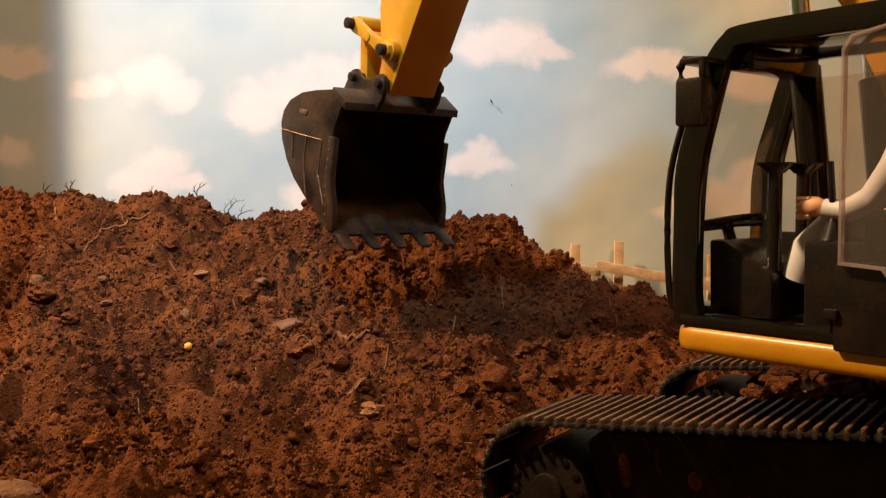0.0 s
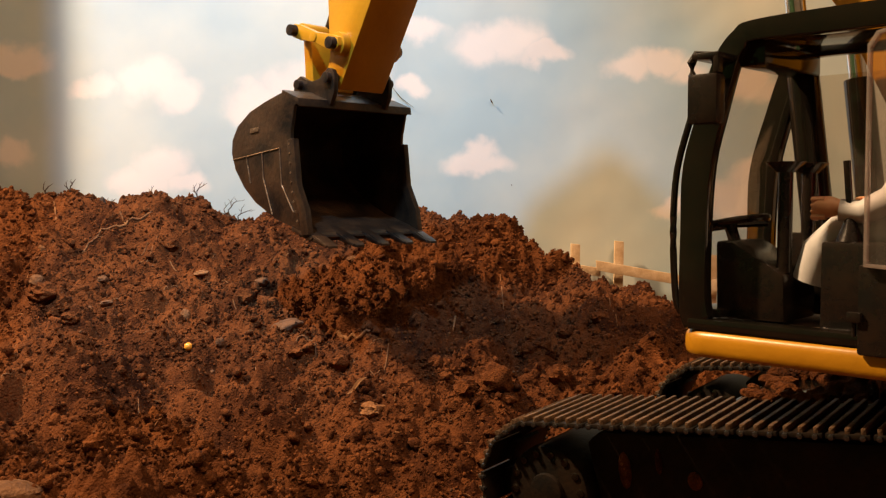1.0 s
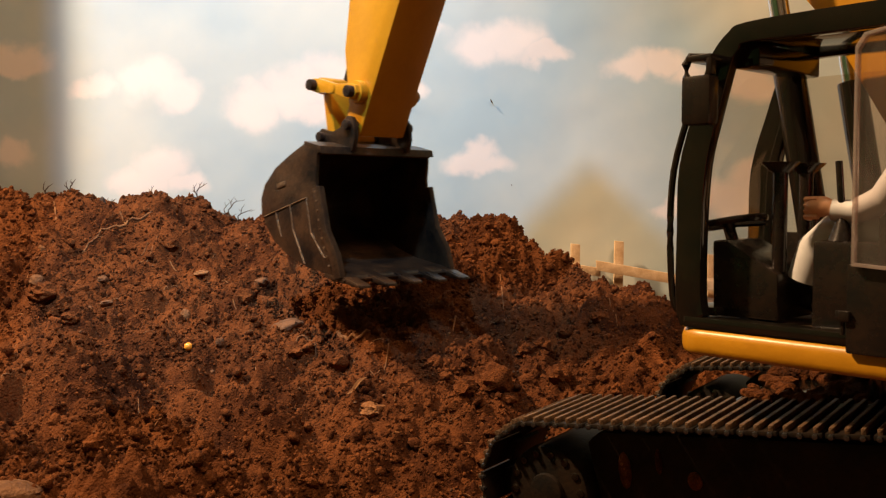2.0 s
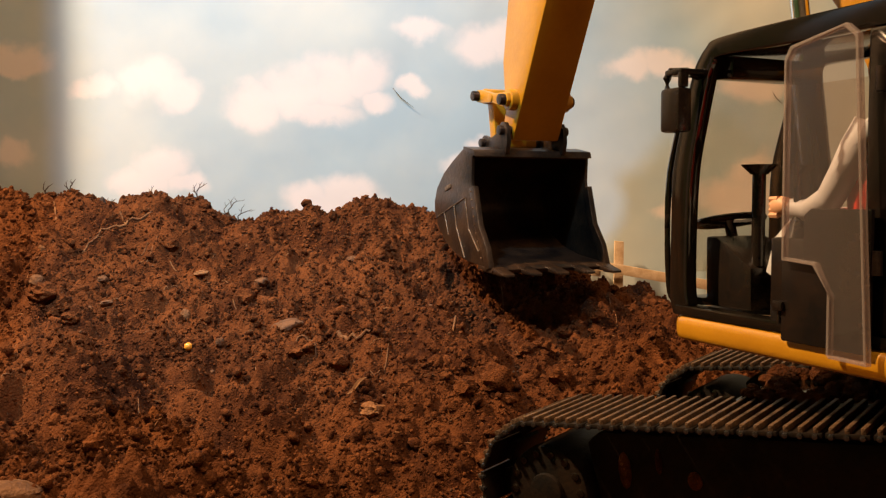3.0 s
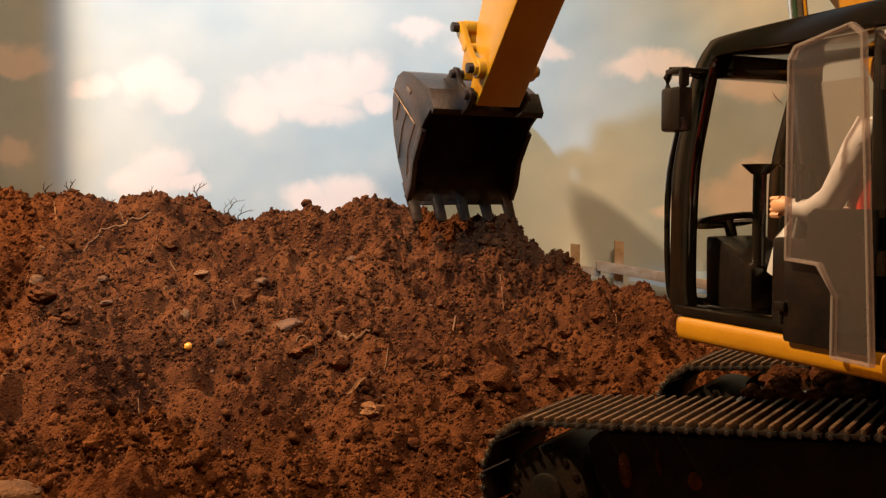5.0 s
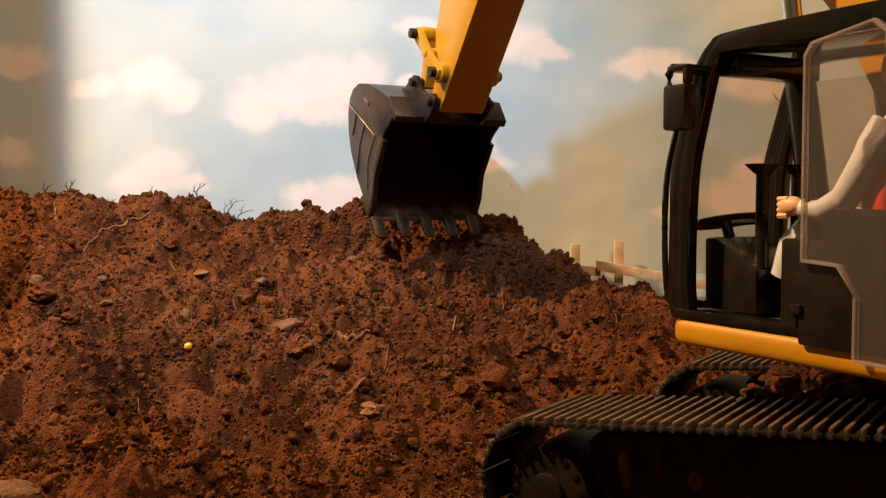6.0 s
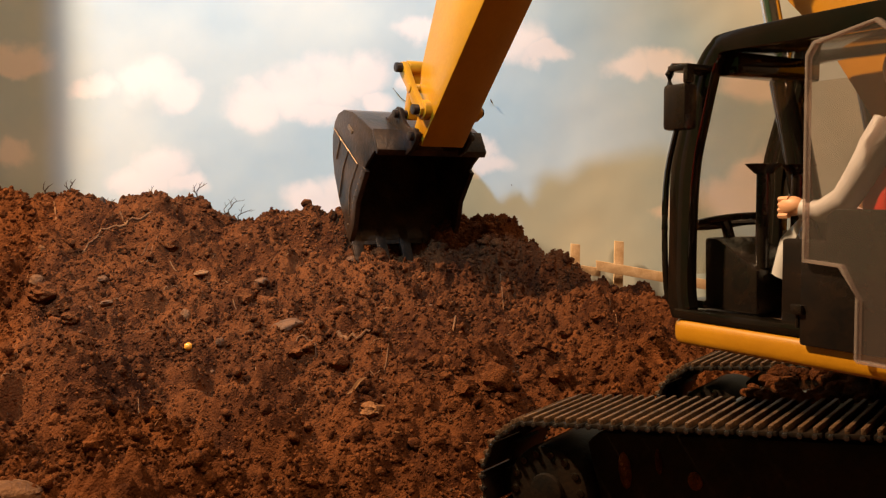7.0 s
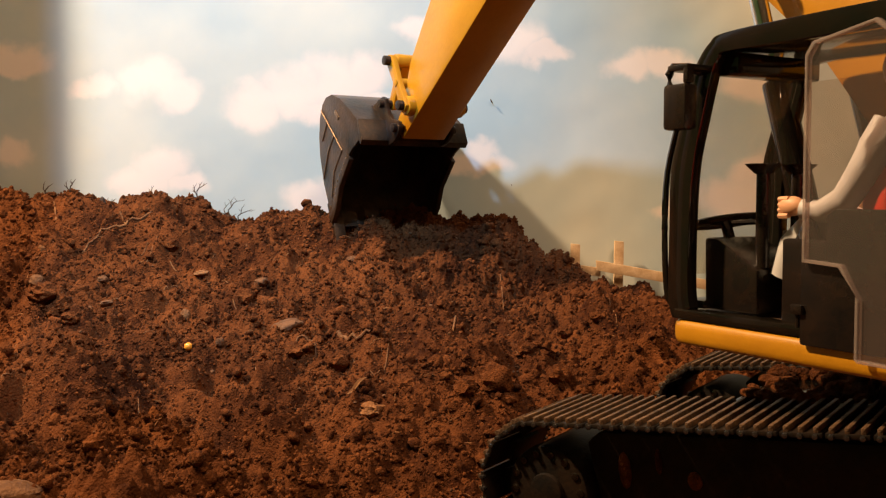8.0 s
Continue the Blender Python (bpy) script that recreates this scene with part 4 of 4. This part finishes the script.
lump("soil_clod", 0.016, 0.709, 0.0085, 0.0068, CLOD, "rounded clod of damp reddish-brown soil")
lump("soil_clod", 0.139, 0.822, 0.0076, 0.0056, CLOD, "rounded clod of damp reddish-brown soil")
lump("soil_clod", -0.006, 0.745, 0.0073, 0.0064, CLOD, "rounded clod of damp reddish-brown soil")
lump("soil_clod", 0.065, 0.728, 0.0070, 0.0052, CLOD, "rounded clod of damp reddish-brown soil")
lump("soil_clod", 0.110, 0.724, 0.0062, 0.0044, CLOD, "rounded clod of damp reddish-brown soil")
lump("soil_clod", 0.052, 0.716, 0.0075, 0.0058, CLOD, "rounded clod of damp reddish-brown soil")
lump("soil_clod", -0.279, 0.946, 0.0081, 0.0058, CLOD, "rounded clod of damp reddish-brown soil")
lump("bark_chip", -0.374, 1.018, 0.0042, 0.0085, TWIG, "dark chip of bark standing on the crest")
bead = part("orange_bead", ball((0, 0, 0), 0.0036), ORANGE)
bead.matrix_world = pose(-0.216, 0.780, float(ground_z(-0.216, 0.780)) + 0.0029)
tagged(bead, "small round orange bead resting on the soil", "bead")
bm = bmesh.new()
ridge = [bm.verts.new((0.0105 * k / 4, 0, 0.0016 * math.sin(k * 0.8))) for k in range(-4, 5)]
for side in (1, -1):
    rim = [bm.verts.new((0.0105 * k / 4, side * 0.0019 * (1 - (k / 4) ** 2), 0.0016 * math.sin(k * 0.8) + 0.0014 * (1 - (k / 4) ** 2))) for k in range(-3, 4)]
    for a, b, c, d in zip(ridge[1:-1], ridge[2:-1], rim[1:], rim):
        bm.faces.new((a, b, c, d))
    bm.faces.new((ridge[0], ridge[1], rim[0])), bm.faces.new((ridge[-2], ridge[-1], rim[-1]))
bmesh.ops.recalc_face_normals(bm, faces=bm.faces)
bmesh.ops.solidify(bm, geom=list(bm.faces), thickness=0.0004)
leaf = part("dry_leaf", bm, LEAF)
leaf.matrix_world = pose(-0.067, 0.712, float(ground_z(-0.067, 0.712)) + 0.004, 35, -38, 15)
tagged(leaf, "narrow dry tan leaf lying on the soil", "leaf")


def bare_twig(x, y, tall, spread, label):
    """A little branching twig standing out of the crest."""
    bm = bmesh.new()
    z = float(ground_z(x, y))
    def grow(p, d, size, left):
        q = [p, p + d * size * 0.5 + Vector((random.uniform(-1, 1), 0, random.uniform(-1, 1))) * size * 0.12, p + d * size]
        tube(q, [0.0009 * (left + 1) / 4, 0.0008 * (left + 1) / 4, 0.0006 * (left + 1) / 4], 6, bm)
        if left:
            for k in (-1, 1):
                turn = Vector((d.x + k * random.uniform(0.3, 0.9) * spread, random.uniform(-0.3, 0.3), d.z + random.uniform(-0.3, 0.5))).normalized()
                grow(q[2] if k > 0 else q[1], turn, size * random.uniform(0.55, 0.8), left - 1)
    grow(Vector((x, y, z - 0.003)), Vector((random.uniform(-0.3, 0.3), 0, 1)).normalized(), tall, 3)
    tagged(part("bare_twig", bm, TWIG), label, "twig")


bare_twig(-0.236, 1.020, 0.015, 1.5, "small dark bare twig sticking out of the heap")
bare_twig(-0.226, 1.024, 0.012, 1.8, "small dark bare twig sticking out of the heap")
bare_twig(-0.272, 1.022, 0.011, 1.2, "small dark bare twig sticking out of the heap")
bare_twig(-0.319, 1.022, 0.007, 0.8, "small dark bare twig sticking out of the heap")
bare_twig(-0.410, 1.022, 0.009, 1.0, "small dark bare twig sticking out of the heap")
bare_twig(-0.439, 1.022, 0.009, 0.7, "small dark bare twig sticking out of the heap")
bare_twig(-0.366, 1.022, 0.006, 1.0, "small dark bare twig sticking out of the heap")
bare_twig(0.054, 1.024, 0.006, 0.8, "small dark bare twig sticking out of the heap")


def scattered(name, n, area, size, mat, label, thin=False, level=None):
    """Many small bits of one kind over a patch of ground, or over a flat top at that level."""
    bm = bmesh.new()
    pick = random.Random(len(name) + n)
    for k in range(n):
        x, y = pick.uniform(*area[:2]), pick.uniform(*area[2:])
        if level is None:
            z = float(ground_z(x, y))
        else:
            along, across = x, y
            p = level @ Vector((along, across, 0))
            x, y, z = p
        a, r = pick.uniform(0, math.tau), size * pick.uniform(0.5, 1.4)
        if thin:
            d = Vector((math.cos(a), math.sin(a), pick.uniform(-0.1, 0.5))) * r
            tube([Vector((x, y, z + 0.0006)) - d, Vector((x, y, z + 0.0012 + r * 0.2)), Vector((x, y, z + 0.0006)) + d], [0.00035, 0.0004, 0.0003], 5, bm)
        else:
            tmp = bmesh.new()
            bmesh.ops.create_icosphere(tmp, subdivisions=2, radius=r)
            for v in tmp.verts:
                v.co *= 1 + 0.5 * noise.noise(v.co * (1.2 / r) + Vector((k * 3.3, 0, 0)))
            join(bm, tmp, Matrix.Translation((x, y, z + r * 0.3)) @ Matrix.Diagonal((1, 1, 0.75, 1)))
    tagged(part(name, bm, mat), label, name.replace("_", " "), kind="stuff")


scattered("straw_bits", 170, (-0.55, 0.16, 0.52, 1.02), 0.0050, ROOT, "thin pale straws and root hairs strewn over the soil", True)
scattered("pale_grit", 130, (-0.55, 0.10, 0.50, 1.02), 0.0013, STONE, "small pale grit strewn over the soil")
TREAD = pose(AXIS_X, AXIS_Y, 0) @ near_track.matrix_local @ pose(0, 0, 0.0800)
scattered("track_dirt", 34, (-0.10, 0.195, -0.030, 0.030), 0.0028, CLOD, "lumps of soil stuck on the crawler track", level=TREAD)
DECK = pose(AXIS_X - 0.02, AXIS_Y, 0.060, 0, 0, 142.8)
scattered("spilled_soil", 240, (-0.095, 0.098, -0.070, 0.024), 0.0050, CLOD, "crumbled soil spilled over the undercarriage", level=DECK)
scattered("dry_fibres", 26, (-0.095, 0.095, -0.068, 0.022), 0.0080, ROOT, "dry fibres in the soil spilled on the undercarriage", True, level=DECK)

# ---------------------------------------------------------------- movement
# seconds, heading left of the view, lean back, stick pin ahead and up, stick's angle, bucket's angle (degrees), slide ahead, lift
POSES = [
    (0.0, 40.1, -0.14, 0.4609, 0.2620, 121.2, 13.7, 0.0000, 0.0000),
    (0.5, 45.6, -0.14, 0.4661, 0.2626, 121.5, 5.0, 0.0000, 0.0000),
    (1.0, 45.6, -0.14, 0.4736, 0.2638, 120.8, -4.0, 0.0000, 0.0000),
    (1.5, 45.6, -0.14, 0.4741, 0.2320, 119.2, -12.2, 0.0000, 0.0000),
    (1.7, 45.6, -0.14, 0.4741, 0.2265, 117.5, -12.4, 0.0000, 0.0000),
    (2.8, 26.9, 0.00, 0.4692, 0.2267, 115.4, -10.2, 0.0000, 0.0000),
    (3.0, 24.4, -0.14, 0.4485, 0.2273, 117.0, -14.5, 0.0000, 0.0000),
    (3.5, 24.1, 0.43, 0.4634, 0.2044, 117.7, -15.6, -0.0020, 0.0010),
    (4.0, 24.1, -0.00, 0.4931, 0.2290, 127.0, 3.6, 0.0000, 0.0000),
    (4.5, 24.1, -0.00, 0.5066, 0.2671, 130.3, 30.5, 0.0000, 0.0000),
    (4.7, 24.1, -0.00, 0.5078, 0.2661, 134.1, 39.4, 0.0000, 0.0000),
    (5.8, 30.4, -0.14, 0.4985, 0.2552, 125.9, 33.5, 0.0000, 0.0000),
    (6.0, 30.4, -0.14, 0.4985, 0.2552, 125.9, 33.5, 0.0000, 0.0000),
    (6.5, 30.7, 0.57, 0.5033, 0.2089, 125.3, 31.0, -0.0020, 0.0010),
    (7.0, 30.9, -0.14, 0.5255, 0.2248, 132.9, 37.5, 0.0000, 0.0000),
    (7.5, 30.9, -0.00, 0.5379, 0.2247, 138.6, 42.5, -0.0010, 0.0010),
    (8.0, 30.9, -0.14, 0.5595, 0.2344, 144.0, 43.0, 0.0000, 0.0000),
]


def motions():
    table = np.array(POSES)
    ts = table[:, 0]
    def slopes(v):
        d = np.diff(v) / np.diff(ts)
        m = np.zeros(len(v))
        for i in range(1, len(v) - 1):
            if d[i - 1] * d[i] > 0:
                m[i] = 2 * d[i - 1] * d[i] / (d[i - 1] + d[i])
        return m
    grades = [slopes(table[:, k]) for k in range(1, table.shape[1])]
    def at(t):
        i = min(max(int(np.searchsorted(ts, t, side="right")) - 1, 0), len(ts) - 2)
        h = ts[i + 1] - ts[i]
        s = (t - ts[i]) / h
        return [float((2 * s**3 - 3 * s**2 + 1) * table[i, k + 1] + (s**3 - 2 * s**2 + s) * h * g[i] + (3 * s**2 - 2 * s**3) * table[i + 1, k + 1] + (s**3 - s**2) * h * g[i + 1]) for k, g in enumerate(grades)]
    rows = {}
    def key(ob, t, m):
        rows.setdefault(ob, []).append((t, m))
    for n in range(81):
        t = n / 10
        heading, lean, su, sz, sa, ba, slide, lift = at(t)
        up = pose(0, 0, Z0, 0, 0, 90 + heading) @ pose(slide, 0, lift) @ pose(0, 0, 0, 0, -lean, 0)
        key(upper, t, up), key(cab_part, t, up)
        key(doll, t, pose(AXIS_X, AXIS_Y, 0) @ up)
        turn = lambda x, z, a, y=0: up @ pose(x, y, z, 0, -a, 0)
        pin = Vector((su, sz - Z0))
        vec = lambda a: Vector((math.cos(radians(a)), math.sin(radians(a))))
        key(stick, t, turn(*pin, sa)), key(bucket, t, turn(*pin, ba))
        along, across = vec(sa), vec(sa + 90)
        i0 = pin + along * IDLER[0] + across * IDLER[1]
        ear = pin + vec(ba) * L_EAR
        d = ear - i0
        half = (L_IDLER**2 - L_LINK**2 + d.length_squared) / (2 * d.length)
        off = math.sqrt(max(L_IDLER**2 - half**2, 0))
        side = Vector((-d.y, d.x)).normalized()
        joint = i0 + d.normalized() * half + side * off
        ang = lambda v: math.degrees(math.atan2(v.y, v.x))
        key(idler, t, turn(*i0, ang(joint - i0)))
        key(link, t, turn(*ear, ang(joint - ear)))
        elbow, foot = pin + along * STICK_LEN, Vector((BASE_U, BASE_Z))
        b = ang(elbow - foot)
        key(boom, t, turn(*foot, b))
        for barrel, piston, y in cylinders:
            if y is None:
                p, q = pin + along * 0.20 - across * 0.062, joint
            else:
                p, q = Vector((0.066, 0.025)), foot + vec(b) * 0.168 + vec(b + 90) * 0.070
            a = ang(q - p)
            key(barrel, t, turn(*p, a, y or 0))
            key(piston, t, turn(*q, a + (180 if y is None else 0), y or 0))
    for ob, r in rows.items():
        walk(ob, r)


motions()
